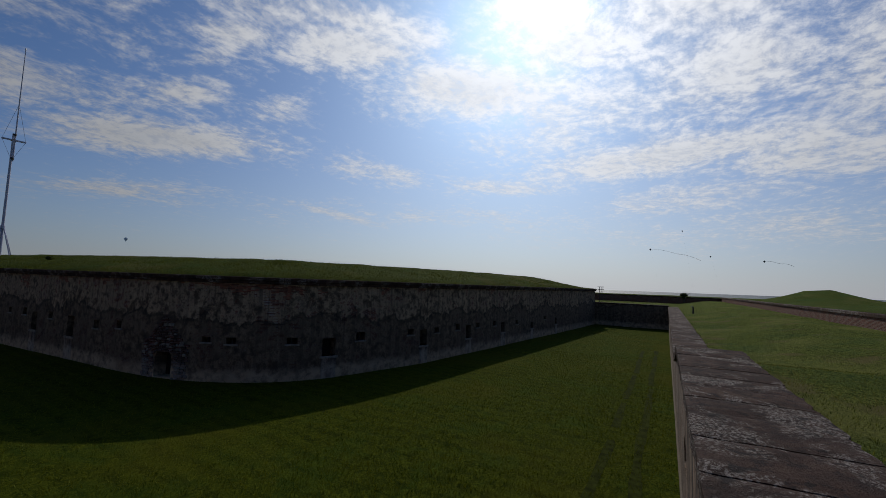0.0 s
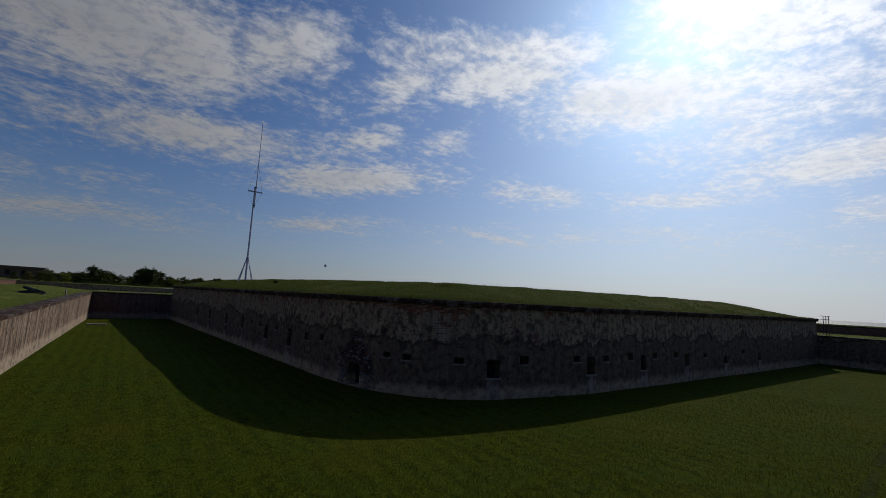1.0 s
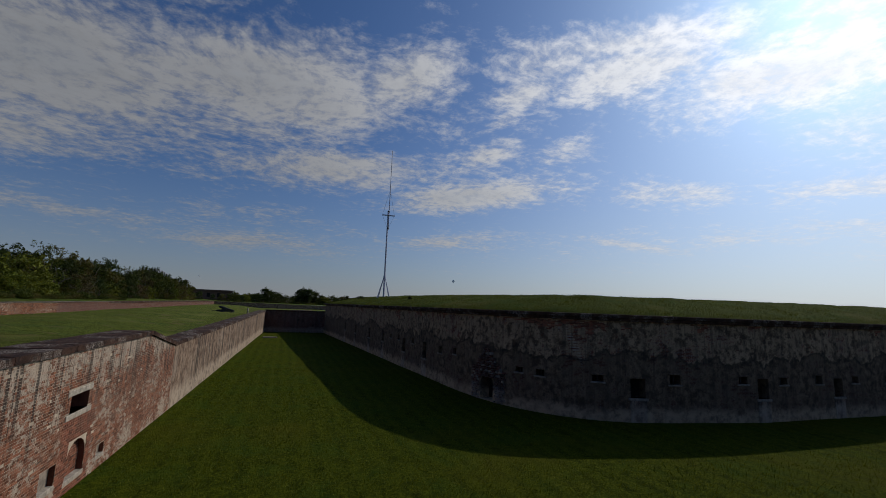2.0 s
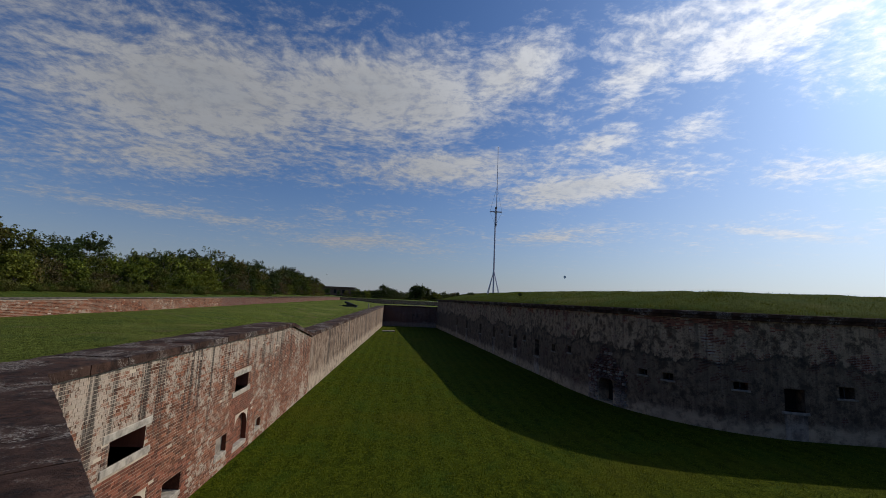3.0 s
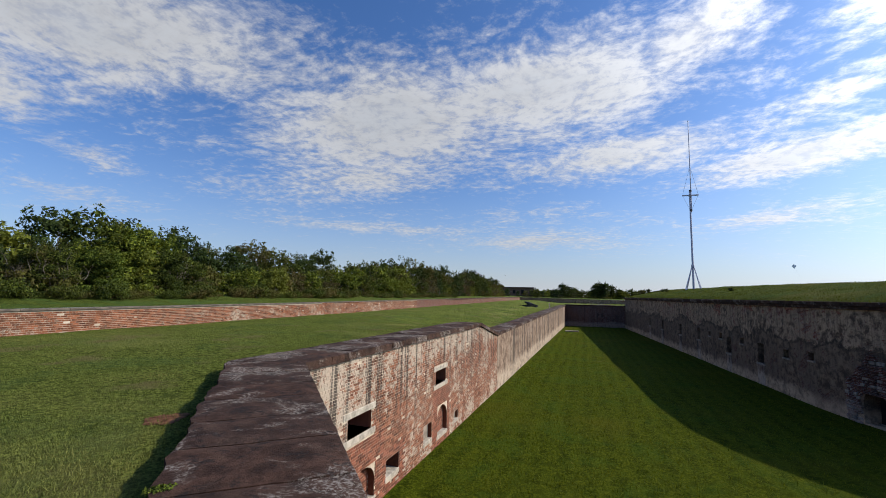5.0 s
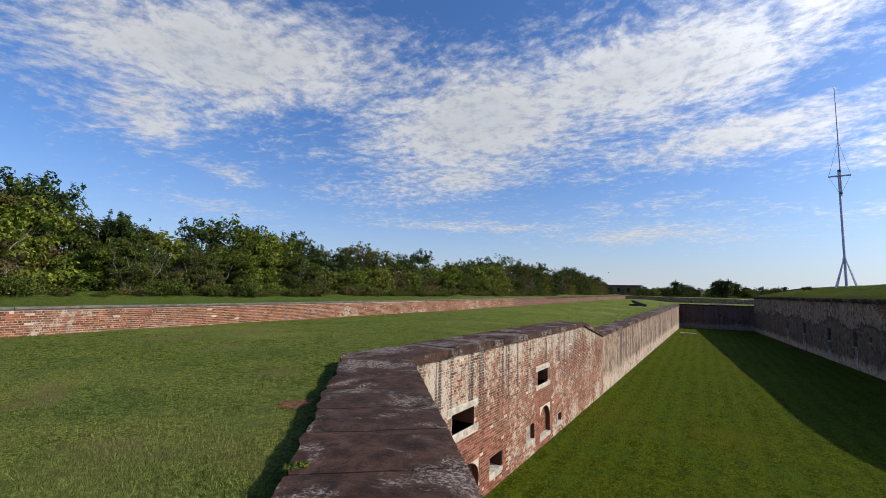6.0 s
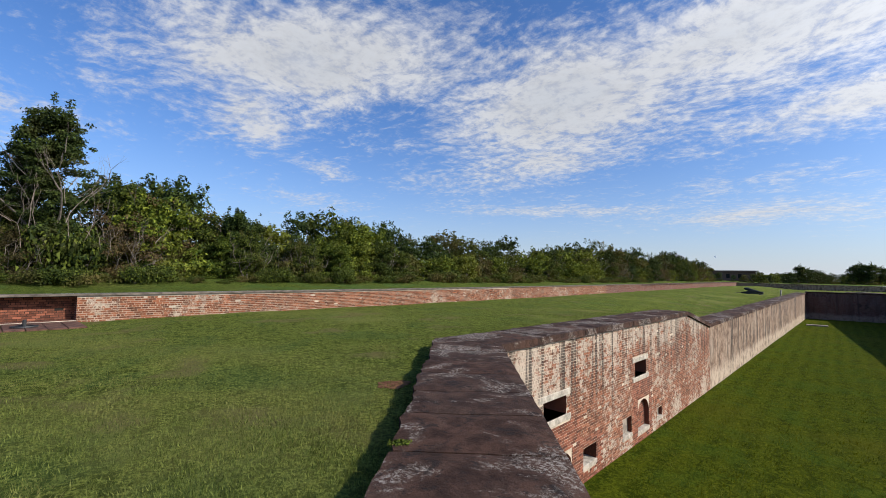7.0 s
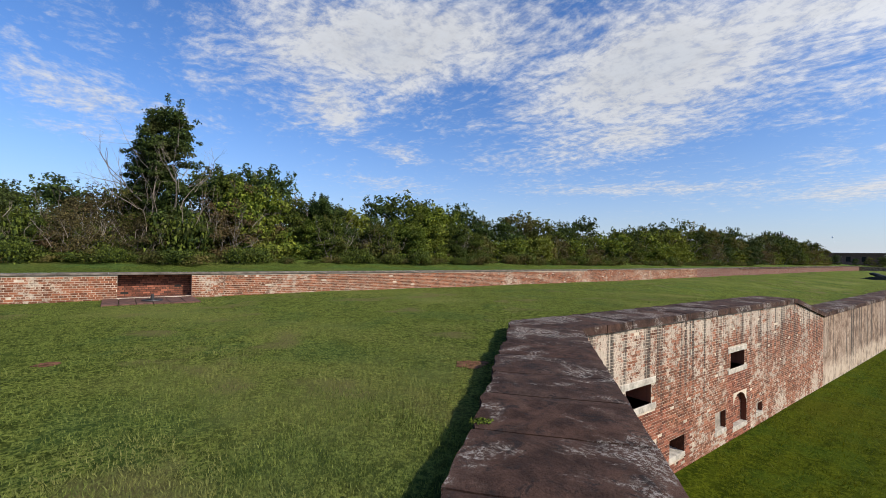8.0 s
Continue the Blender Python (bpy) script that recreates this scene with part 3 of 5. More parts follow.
def pierced_wall(name, at, u0, u1, z0, top, openings, depth, mat, parent=None, step=2.0, batter=0.0, reveal=None):
    """A wall face along at(u, inset) from z0 to top(u), with real openings (u0, u1, z0, z1, arched) as deep as depth."""
    us = set([u0, u1])
    for o in openings:
        us.update((o[0], o[1]))
    k = int((u1 - u0) / step)
    for i in range(1, k):
        u = u0 + (u1 - u0) * i / k
        if all(abs(u - w) > 0.15 for w in us) and not any(o[0] < u < o[1] for o in openings):
            us.add(u)
    us = sorted(us)
    zs = sorted({z0} | {z for o in openings for z in o[2:4]})
    verts, faces, ids, lining = [], [], {}, []

    def vid(u, z, inset=0.0):
        key = (round(u, 4), round(z, 4), inset)
        if key not in ids:
            p = at(u, inset + batter * (z - z0))
            ids[key] = len(verts)
            verts.append((p.x, p.y, z))
        return ids[key]

    def hole(ua, ub, za, zb):
        um, zm = (ua + ub) / 2, (za + zb) / 2
        return next((o for o in openings if o[0] < um < o[1] and o[2] < zm < o[3]), None)
    for ua, ub in zip(us, us[1:]):
        for za, zb in zip(zs, zs[1:]):
            if not hole(ua, ub, za, zb):
                faces.append((vid(ua, za), vid(ub, za), vid(ub, zb), vid(ua, zb)))
        faces.append((vid(ua, zs[-1]), vid(ub, zs[-1]), vid(ub, top(ub)), vid(ua, top(ua))))
        faces.append((vid(ua, top(ua)), vid(ub, top(ub)), vid(ub, top(ub), depth + 0.4), vid(ua, top(ua), depth + 0.4)))
    for o in openings:
        a, b, c, d = o[:4]
        if o[4]:
            rise = min((b - a) * 0.5, (d - c) * 0.45)
            arc = [(a + (b - a) * (1 - math.cos(math.pi * i / 8)) / 2, d - rise + rise * math.sin(math.pi * i / 8)) for i in range(9)]
            for (p, q), corner in (((0, 4), (a, d)), ((4, 8), (b, d))):
                for i in range(p, q):
                    faces.append((vid(*arc[i]), vid(*arc[i + 1]), vid(*corner)))
            edge = [(a, c)] + arc + [(b, c)]
        else:
            edge = [(a, c), (a, d), (b, d), (b, c)]
        lining.append(edge)
    wall = mesh_object(name, verts, faces, mat, parent)
    for edge in lining:
        rv, n = [], len(edge)
        o = next(p for p in openings if p[0] == edge[0][0] and p[2] == edge[0][1])
        deep = o[5] if len(o) > 5 else depth
        for inset in (0.002, deep):
            for u, z in edge:
                p = at(u, inset + batter * (z - z0))
                rv.append((p.x, p.y, z))
        mesh_object("opening_lining", rv, [(k, (k + 1) % n, n + (k + 1) % n, n + k) for k in range(n)], reveal or mat, wall)
        # backs in M_DARK are coloured near-black for the shade deep inside
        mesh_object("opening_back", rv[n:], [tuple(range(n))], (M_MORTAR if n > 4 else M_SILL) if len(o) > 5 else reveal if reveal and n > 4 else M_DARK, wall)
    return wall


def along(path):
    acc = [0.0]
    for a, b in zip(path, path[1:]):
        acc.append(acc[-1] + (b - a).length)

    def at(u, inset=0.0):
        i = 0
        while i < len(acc) - 2 and acc[i + 1] < u:
            i += 1
        a, b = path[i], path[i + 1]
        d = (b - a).normalized()
        return a + d * (u - acc[i]) + Vector((-d.y, d.x)) * inset
    return at, acc[-1]


fort_at, FORT_LEN = along(FACE)
if (fort_at(60, 1.0) - Vector((45, 60))).length > (fort_at(60, 0) - Vector((45, 60))).length:
    raw_at = fort_at

    def fort_at(u, inset=0.0):
        return raw_at(u, -inset)

# openings in the scarp: u along the wall, breadth, foot, head
LOOPS = [(66.4, .5, -2.25, -1.95), (67.8, .55, -2.3, -1.95), (71.1, .6, -2.3, -1.95), (75.5, .66, -2.32, -1.80), (79.9, .6, -2.25, -1.85),
         (82.9, .6, -2.3, -1.9), (85.9, .65, -2.3, -1.8), (89.3, .6, -2.3, -1.9), (92.6, .6, -2.35, -1.9), (97.8, .6, -2.5, -2.1),
         (101.5, .6, -2.4, -2.0), (106, .6, -2.4, -2.0), (59.6, .5, -1.9, -1.45), (57.0, .6, -2.1, -1.6), (50.75, .6, -1.9, -1.45),
         (46.6, .6, -1.9, -1.4), (44.0, .5, -1.9, -1.5)]
GUNS = [(73.3, .85, -3.1, -2.05), (81.3, .8, -3.1, -1.95), (87.65, .8, -3.1, -2.0), (94.4, .8, -3.1, -2.1), (101.9, .7, -3.2, -2.5),
        (110, .7, -3.2, -2.4), (53.7, .9, -2.9, -1.55), (48.3, .8, -2.9, -1.6), (41.1, .8, -2.5, -1.35), (35.1, .8, -2.55, -1.4),
        (27.4, .8, -2.5, -1.4), (20.5, .8, -2.5, -1.4)]
DOOR = (63.15, 64.35, DITCH + 0.06, -2.75, True)
holes = [(u - w / 2, u + w / 2, a, b, False) for u, w, a, b in LOOPS + GUNS if not any(abs(u - d[0]) < .75 for d in GUNS if d[0] != u)] + [DOOR]
scarp = pierced_wall("scarp_wall", fort_at, 0, FORT_LEN, DITCH - 0.1, lambda u: 1.18, holes, 0.75, M_FORT, fort, 1.2, 0.012)
tagged(scarp, "stained grey stucco wall with bare brick patches")


def block(name, at, u, w, z0, z1, out, into, mat, parent, bevel=0.02, label=""):
    bm = bmesh.new()
    a, b = at(u - w / 2, 0), at(u + w / 2, 0)
    d = (b - a).normalized()
    n = (at(u, 1.0) - at(u, 0)).normalized()
    m = Matrix(((d.x, n.x, 0, a.x), (d.y, n.y, 0, a.y), (0, 0, 1, 0), (0, 0, 0, 1)))
    box(bm, 0, -out, z0, (b - a).length, into, z1, m)
    if bevel:
        bmesh.ops.bevel(bm, geom=bm.edges[:], offset=bevel, segments=1, affect="EDGES")
    return part(name, bm, mat, parent, label)


for u, w, a, b in LOOPS:
    if any(o[0] < u < o[1] for o in holes):
        block("window_sill", fort_at, u, w + 0.22, a - 0.10, a, 0.03, 0.3, M_SILL, fort)
        block("window_lintel", fort_at, u, w + 0.22, b, b + 0.11, 0.015, 0.3, M_FORT, fort)
        block("window_bar", fort_at, u, 0.05, a, b, -0.2, 0.25, M_IRON, fort, 0)
for u, w, a, b in GUNS:
    block("gun_sill", fort_at, u, w + 0.3, a - 0.14, a, 0.05, 0.5, M_SILL, fort)
    block("apron", fort_at, u, w + 0.1, DITCH - 0.05, a - 0.14, 0.03, 0.3, M_CS, fort)
# ruined sallyport: ragged gabled brick surround
rug = random.Random(12)
z = DITCH - 0.05
while z < -1.05:
    hh = rug.uniform(0.11, 0.20)
    half = 1.5 if z < -2.6 else 1.5 * max(0.06, ((-1.0 - z) / 1.6)) ** 1.15
    u = 63.75 - half - rug.uniform(0, .12)
    while u < 63.75 + half:
        w = rug.uniform(0.14, 0.42)
        mid, top = u + w / 2, z + hh
        if not (abs(mid - 63.75) < 0.60 + w / 2 and top < -2.80) and abs(mid - 63.75) < half + .1:
            block("rubble_stone", fort_at, mid, w - 0.02, z, top - 0.015, 0.02 + rug.uniform(0, .09), 0.3, M_SILL if rug.random() < 0.3 else M_RUBBLE, fort, 0.025)
        u += w
    z += hh
loop_strip("cornice", [(0.05, 1.10), (-0.10, 1.12), (-0.12, 1.26), (-0.22, 1.29), (-0.24, 1.47), (0.7, 1.52)], M_COPING, fort)
loop_strip("rampart", [(-0.05, 1.50), (0.25, uneven(1.62, .08)), (1.0, uneven(1.85, .12)), (2.2, uneven(2.12, .12)), (3.6, uneven(2.42, .12)),
                       (5.2, uneven(2.75, .14)), (6.6, uneven(2.98, .12)), (8.0, uneven(3.08, .10)), (11, uneven(3.05, .1)),
                       (14, uneven(2.4, .1)), (18, 0.5), (18.2, -2.0)], M_RAMPART, fort, True)

# ---------------------------------------------------------------- counterscarp walls, first arm
LLEN, RLEN = (L1 - L0).length, (R1 - R0).length


def l_at(u, inset=0.0):
    return L0 + UL * u + NL * inset


def r_at(u, inset=0.0):
    return R0 + UR * u + NR * inset


def c_at(u, inset=0.0):
    return R0 - CH * u + NC * inset


CLEN = (R0 - L0).length
BODY = 0.20                                                # thickness of a coping stone
WINDOWS_L = [(1.95, 3.15, -2.22, -1.72), (8.2, 9.35, -2.05, -1.53)]
HOLES_L = [(*w, False) for w in WINDOWS_L] + [(8.45, 9.6, -4.05, -2.95, True, 0.17), (2.1, 3.45, -4.15, -3.2, True, 0.20),
           (4.15, 5.0, -3.95, -3.45, False), (7.05, 7.85, -3.9, -3.3, False, 0.14), (10.5, 11.1, -4.0, -3.62, False, 0.12)]
cs_l = tagged(pierced_wall("wall_west", l_at, 0, 19.1, DITCH - 0.1, lambda u: cop_l(u) - BODY, HOLES_L, 0.95, M_MORTAR, None, 1.4, 0.0, M_BRICK_RED),
              "whitewashed and streaked old brick wall with casemate windows", "wall", kind="structure")
cs_l2 = tagged(pierced_wall("wall_west_far", l_at, 19.1, LLEN, DITCH - 0.1, lambda u: cop_l(u) - BODY, [], 0.95, M_CS, None, 1.4),
              "pale limewashed ditch wall with black rain streaks", "wall", kind="structure")
cs_c = tagged(pierced_wall("wall_corner", c_at, 0, CLEN, DITCH - 0.1, lambda u: -BODY, [], 0.95, M_CS, None, 1.4),
              "old brick counterscarp wall across the corner", "wall", kind="structure")
HOLES_R = [(4.0, 5.1, -2.1, -1.55, False), (9.0, 10.1, -2.1, -1.55, False), (4.0, 5.2, -4.1, -3.1, True)]
cs_r = tagged(pierced_wall("wall_south", r_at, 0, RLEN, DITCH - 0.1, lambda u: cop_r(u) - BODY, HOLES_R, 0.95, M_CS, None, 1.4),
              "shaded old brick counterscarp wall of the ditch", "wall", kind="structure")
tagged(pierced_wall("wall_end_west", lambda u, i=0.0: Vector((L1.x + u, L1.y + i)), 0, 40, DITCH - 0.1, lambda u: -0.30, [], 0.8, M_RUBBLE, None, 2),
       "shaded masonry wall closing the ditch", "wall", kind="structure")
tagged(pierced_wall("wall_end_south", lambda u, i=0.0: Vector((R1.x + i, R1.y + u)), 0, 40, DITCH - 0.1, lambda u: -0.86, [], 0.8, M_FORT, None, 2),
       "dark masonry wall closing the ditch", "wall", kind="structure")
for w in WINDOWS_L:
    um, ww = (w[0] + w[1]) / 2, w[1] - w[0]
    block("window_lintel", l_at, um, ww + 0.44, w[3], w[3] + 0.17, 0.02, 0.5, M_STONE, cs_l, 0.012, "pale stone lintel")
    block("window_sill", l_at, um, ww + 0.44, w[2] - 0.17, w[2], 0.035, 0.85, M_STONE, cs_l, 0.012, "pale stone sill")
for a, b, c, d in [h[:4] for h in HOLES_L[2:]]:
    block("opening_sill", l_at, (a + b) / 2, b - a + 0.1, c - 0.12, c + 0.02, 0.02, 0.8, M_STONE, cs_l, 0.012, "pale stone sill")


def coping_run(at, u0, u1, top, breadth, parent, length, skew0=0.0, skew1=0.0, seed=1):
    """Coping stones laid end to end, each its own piece, with chipped and uneven edges."""
    rng = random.Random(seed)
    u = u0
    while u < u1 - 0.05:
        v = min(u1, u + length * rng.uniform(0.85, 1.2))
        if u1 - v < 0.4:
            v = u1
        verts, faces = [], []
        nu, nw = max(3, int((v - u) / 0.16)), 9
        gap = 0.011
        shift = rng.uniform(-0.025, 0.02)
        dz, tilt = rng.uniform(-0.005, 0.005), rng.uniform(-0.006, 0.006)
        for i in range(nu + 1):
            for j in range(nw + 1):
                f, g = i / nu, j / nw
                uu = u + gap + (v - u - 2 * gap) * f
                inset = -0.09 + (breadth + 0.09 + shift) * g
                su = 0.0
                if skew0 and u == u0:
                    su = skew0 * (inset) * (1 - f)
                if skew1 and v == u1:
                    su = skew1 * (inset) * f
                edge = min(j, nw - j) == 0
                p = at(uu + su, inset)
                jag = noise.noise((p.x * 4.2, p.y * 4.2, seed)) * (0.085 if j == nw else 0.018 if edge else 0)
                p = at(uu + su, inset + jag)
                z = top(uu) + dz + tilt * (g - .5) + 0.007 * noise.noise((p.x * 3, p.y * 3, 0)) + 0.004 * noise.noise((p.x * 11, p.y * 11, 0))
                if edge or i in (0, nu):
                    z -= 0.014 + 0.02 * max(0.0, noise.noise((p.x * 6, p.y * 6, 5)))
                verts.append((p.x, p.y, z))
        base = len(verts)
        rim = [i * (nw + 1) for i in range(nu + 1)] + [nu * (nw + 1) + j for j in range(1, nw + 1)] + \
              [i * (nw + 1) + nw for i in range(nu - 1, -1, -1)] + [j for j in range(nw - 1, 0, -1)]
        for i in rim:
            x, y, z = verts[i]
            verts.append((x, y, z - BODY + 0.012))
        for i in range(nu):
            for j in range(nw):
                a = i * (nw + 1) + j
                faces.append((a, a + nw + 1, a + nw + 2, a + 1))
        for k in range(len(rim)):
            faces.append((rim[k], base + k, base + (k + 1) % len(rim), rim[(k + 1) % len(rim)]))
        faces.append(list(range(base, base + len(rim))))
        mesh_object("coping_stone", verts, faces, M_COPING, parent)
        u = v


def miter(n1, n2, u):
    """Shift along u per metre of inset where two copings meet."""
    s = (n1 + n2)
    s = s / s.dot(n1)
    return s.dot(u)


def far_coping(at, u0, u1, top, breadth, parent, name="coping"):
    verts, faces = [], []
    us = np.arange(u0, u1 + 0.01, 1.1)
    for u in us:
        for inset, dz in ((0.05, -BODY), (-0.09, -BODY), (-0.09, -0.02), (-0.07, 0), (breadth - .02, 0), (breadth, -0.02), (breadth, -BODY - .2)):
            p = at(float(u), inset)
            verts.append((p.x, p.y, top(float(u)) + dz + 0.012 * noise.noise((p.x * 2, p.y * 2, 1))))
    for i in range(len(us) - 1):
        for j in range(6):
            a = i * 7 + j
            faces.append((a, a + 7, a + 8, a + 1))
    return mesh_object(name, verts, faces, M_COPING, parent)


coping_run(c_at, 0, CLEN, lambda u: 0.0, COPING, cs_c, 0.95, miter(NC, NR, -CH), miter(NC, NL, -CH), 3)
coping_run(l_at, 0, 14.9, cop_l, COPING, cs_l, 0.95, miter(NL, NC, UL), 0, 5)
coping_run(l_at, 14.9, 19.1, cop_l, COPING, cs_l, 1.05, 0, 0, 6)
coping_run(r_at, 0, 13.2, cop_r, COPING, cs_r, 0.95, miter(NR, NC, UR), 0, 7)
coping_run(r_at, 13.2, 17.4, cop_r, COPING, cs_r, 1.05, 0, 0, 8)
coping_run(l_at, 19.1, 40.0, cop_l, 1.3, cs_l, 1.1, 0, 0, 9)
far_coping(l_at, 40.0, LLEN + 0.5, cop_l, 1.3, cs_l)
coping_run(r_at, 17.4, 30.0, cop_r, 1.3, cs_r, 1.1, 0, 0, 10)
far_coping(r_at, 30.0, RLEN + 0.5, cop_r, 1.3, cs_r)
far_coping(lambda u, i=0.0: Vector((L1.x + u, L1.y + i)), 0, 40, lambda u: -0.12, 1.2, bpy.data.objects["wall_end_west"])
far_coping(lambda u, i=0.0: Vector((R1.x + i, R1.y + u)), 0, 40, lambda u: -0.68, 1.2, bpy.data.objects["wall_end_south"])

# ---------------------------------------------------------------- parapet walls behind the lawn
NICHE = (0.35, 2.6)


def bx_at(u, inset=0.0):
    return Vector((BACK_X - inset, u))


def by_at(u, inset=0.0):
    x = BACK_X + u
    return Vector((x, back_y(x) - inset))


def back_top(u):
    return 0.68 + 0.36 * fade(u, 10, 130)


back_l = tagged(pierced_wall("parapet_west", bx_at, back_y(BACK_X), 48.0, -0.75, lambda u: back_top(u) - 0.07, [(*NICHE, -0.2, 0.62, False)], 0.55, M_MORTAR_B, None, 2.5, 0.0, M_BACKWALL),
                "low red brick parapet wall with white lime bloom and slate coping", "wall", kind="structure")
tagged(pierced_wall("parapet_west_far", bx_at, 48.0, 137, -0.75, lambda u: back_top(u) - 0.07, [], 0.4, M_BACKWALL, None, 2.5),
       "low red brick parapet wall running into the distance", "wall", kind="structure")
back_r = tagged(pierced_wall("parapet_south", by_at, 0, 129.5, -1.2, lambda u: 0.52, [], 0.4, M_BACKWALL, None, 3),
                "low shaded brick parapet wall with stone coping", "wall", kind="structure")
cross_l = tagged(pierced_wall("parapet_far_west", lambda u, i=0.0: Vector((BACK_X + u, 136.2 + i)), 0, 82, -0.9, lambda u: 0.95 - 0.011 * u, [], 0.4, M_FORT, None, 3),
                 "distant dark parapet wall", "wall", kind="structure")
cross_r = tagged(pierced_wall("parapet_far_south", lambda u, i=0.0: Vector((109.4 + i, back_y(109) + u)), 0, 64, -1.3, lambda u: 0.30, [], 0.4, M_BACKWALL, None, 3),
                 "distant dark brick parapet wall before the sea", "wall", kind="structure")


def slab_coping(at, u0, u1, top, length, depth, parent, mat, seed):
    rng = random.Random(seed)
    u = u0
    while u < u1:
        v = min(u1, u + length * rng.uniform(0.8, 1.25))
        bm = bmesh.new()
        a, b = at(u + .006, -0.07), at(v - .006, -0.07)
        d = (b - a).normalized()
        n = (at(u, 1) - at(u, 0)).normalized()
        z = top((u + v) / 2)
        m = Matrix(((d.x, n.x, 0, a.x), (d.y, n.y, 0, a.y), (0, 0, 1, 0), (0, 0, 0, 1)))
        vs = box(bm, 0, 0, z - 0.075, (b - a).length, depth, z + rng.uniform(-.008, .008), m)
        bmesh.ops.bevel(bm, geom=[e for e in bm.edges], offset=0.01, segments=1, affect="EDGES")
        part("coping_slab", bm, mat, parent)
        u = v


slab_coping(bx_at, back_y(BACK_X), 60, back_top, 1.5, 0.55, back_l, M_SLATE, 4)
far_coping(bx_at, 60, 137, back_top, 0.5, back_l)
far_coping(by_at, 0, 129.5, lambda u: 0.66, 0.5, back_r)
far_coping(lambda u, i=0.0: Vector((109.4 + i, back_y(109) + u)), 0, 64, lambda u: 0.42, 0.5, cross_r)
# ---------------------------------------------------------------- vegetation


def leaf_cloud(rng, clumps, count, size, droop=0.0, shell=0.55):
    """Small bent leaves scattered through the outer part of many clumps; returns verts and faces."""
    vols = np.array([c[3] * c[4] * c[3] for c in clumps]) ** 0.75
    pick = rng.choice(len(clumps), count, p=vols / vols.sum())
    c = np.array(clumps)[pick]
    d = rng.normal(size=(count, 3))
    d /= np.linalg.norm(d, axis=1)[:, None]
    r = shell + (1 - shell) * rng.random(count) ** 0.6
    r *= 1 + 0.16 * rng.normal(size=count)
    p = c[:, :3] + d * np.stack([c[:, 3], c[:, 3], c[:, 4]], 1) * r[:, None]
    n = d * 0.9 + rng.normal(size=(count, 3)) * 0.75 + np.array([0, 0, 0.55])
    n /= np.linalg.norm(n, axis=1)[:, None]
    t = np.cross(n, rng.normal(size=(count, 3)))
    t /= np.linalg.norm(t, axis=1)[:, None] + 1e-9
    b = np.cross(n, t)
    s = size * rng.uniform(0.55, 1.35, count)[:, None]
    v = np.empty((count, 3, 3))
    v[:, 0], v[:, 1] = p - b * s * 0.55 + n * s * 0.1, p + b * s * 0.55 - n * s * 0.1
    v[:, 2] = p + t * s * 1.5
    v[:, 2, 2] -= droop * s[:, 0]
    return v.reshape(-1, 3), np.arange(count * 3).reshape(-1, 3)


def cloud_object(name, verts, quads, mat, parent):
    me = bpy.data.meshes.new(name)
    me.vertices.add(len(verts))
    me.vertices.foreach_set("co", verts.astype(np.float32).ravel())
    k = quads.shape[1]
    me.loops.add(quads.size)
    me.loops.foreach_set("vertex_index", quads.astype(np.int32).ravel())
    me.polygons.add(len(quads))
    me.polygons.foreach_set("loop_start", np.arange(0, quads.size, k, dtype=np.int32))
    me.update(calc_edges=True)
    me.materials.append(mat)
    ob = new(name, me)
    ob.parent = parent
    return ob


def limb(bm, rng, p, d, length, r, depth, tips, spread=0.6, lift=0.15):
    steps = 3
    for _ in range(steps):
        q = p + d * (length / steps)
        tube(bm, p, q, r, r * 0.82, 5, False)
        p, r = q, r * 0.82
        d = (d + Vector(rng.normal(size=3)) * 0.16 + Vector((0, 0, lift * 0.3))).normalized()
    tips.append(p.copy())
    if depth:
        for _ in range(int(rng.integers(2, 4))):
            e = (d + Vector(rng.normal(size=3)) * spread + Vector((0, 0, lift))).normalized()
            limb(bm, rng, p, e, length * 0.68, r * 0.7, depth - 1, tips, spread, lift)


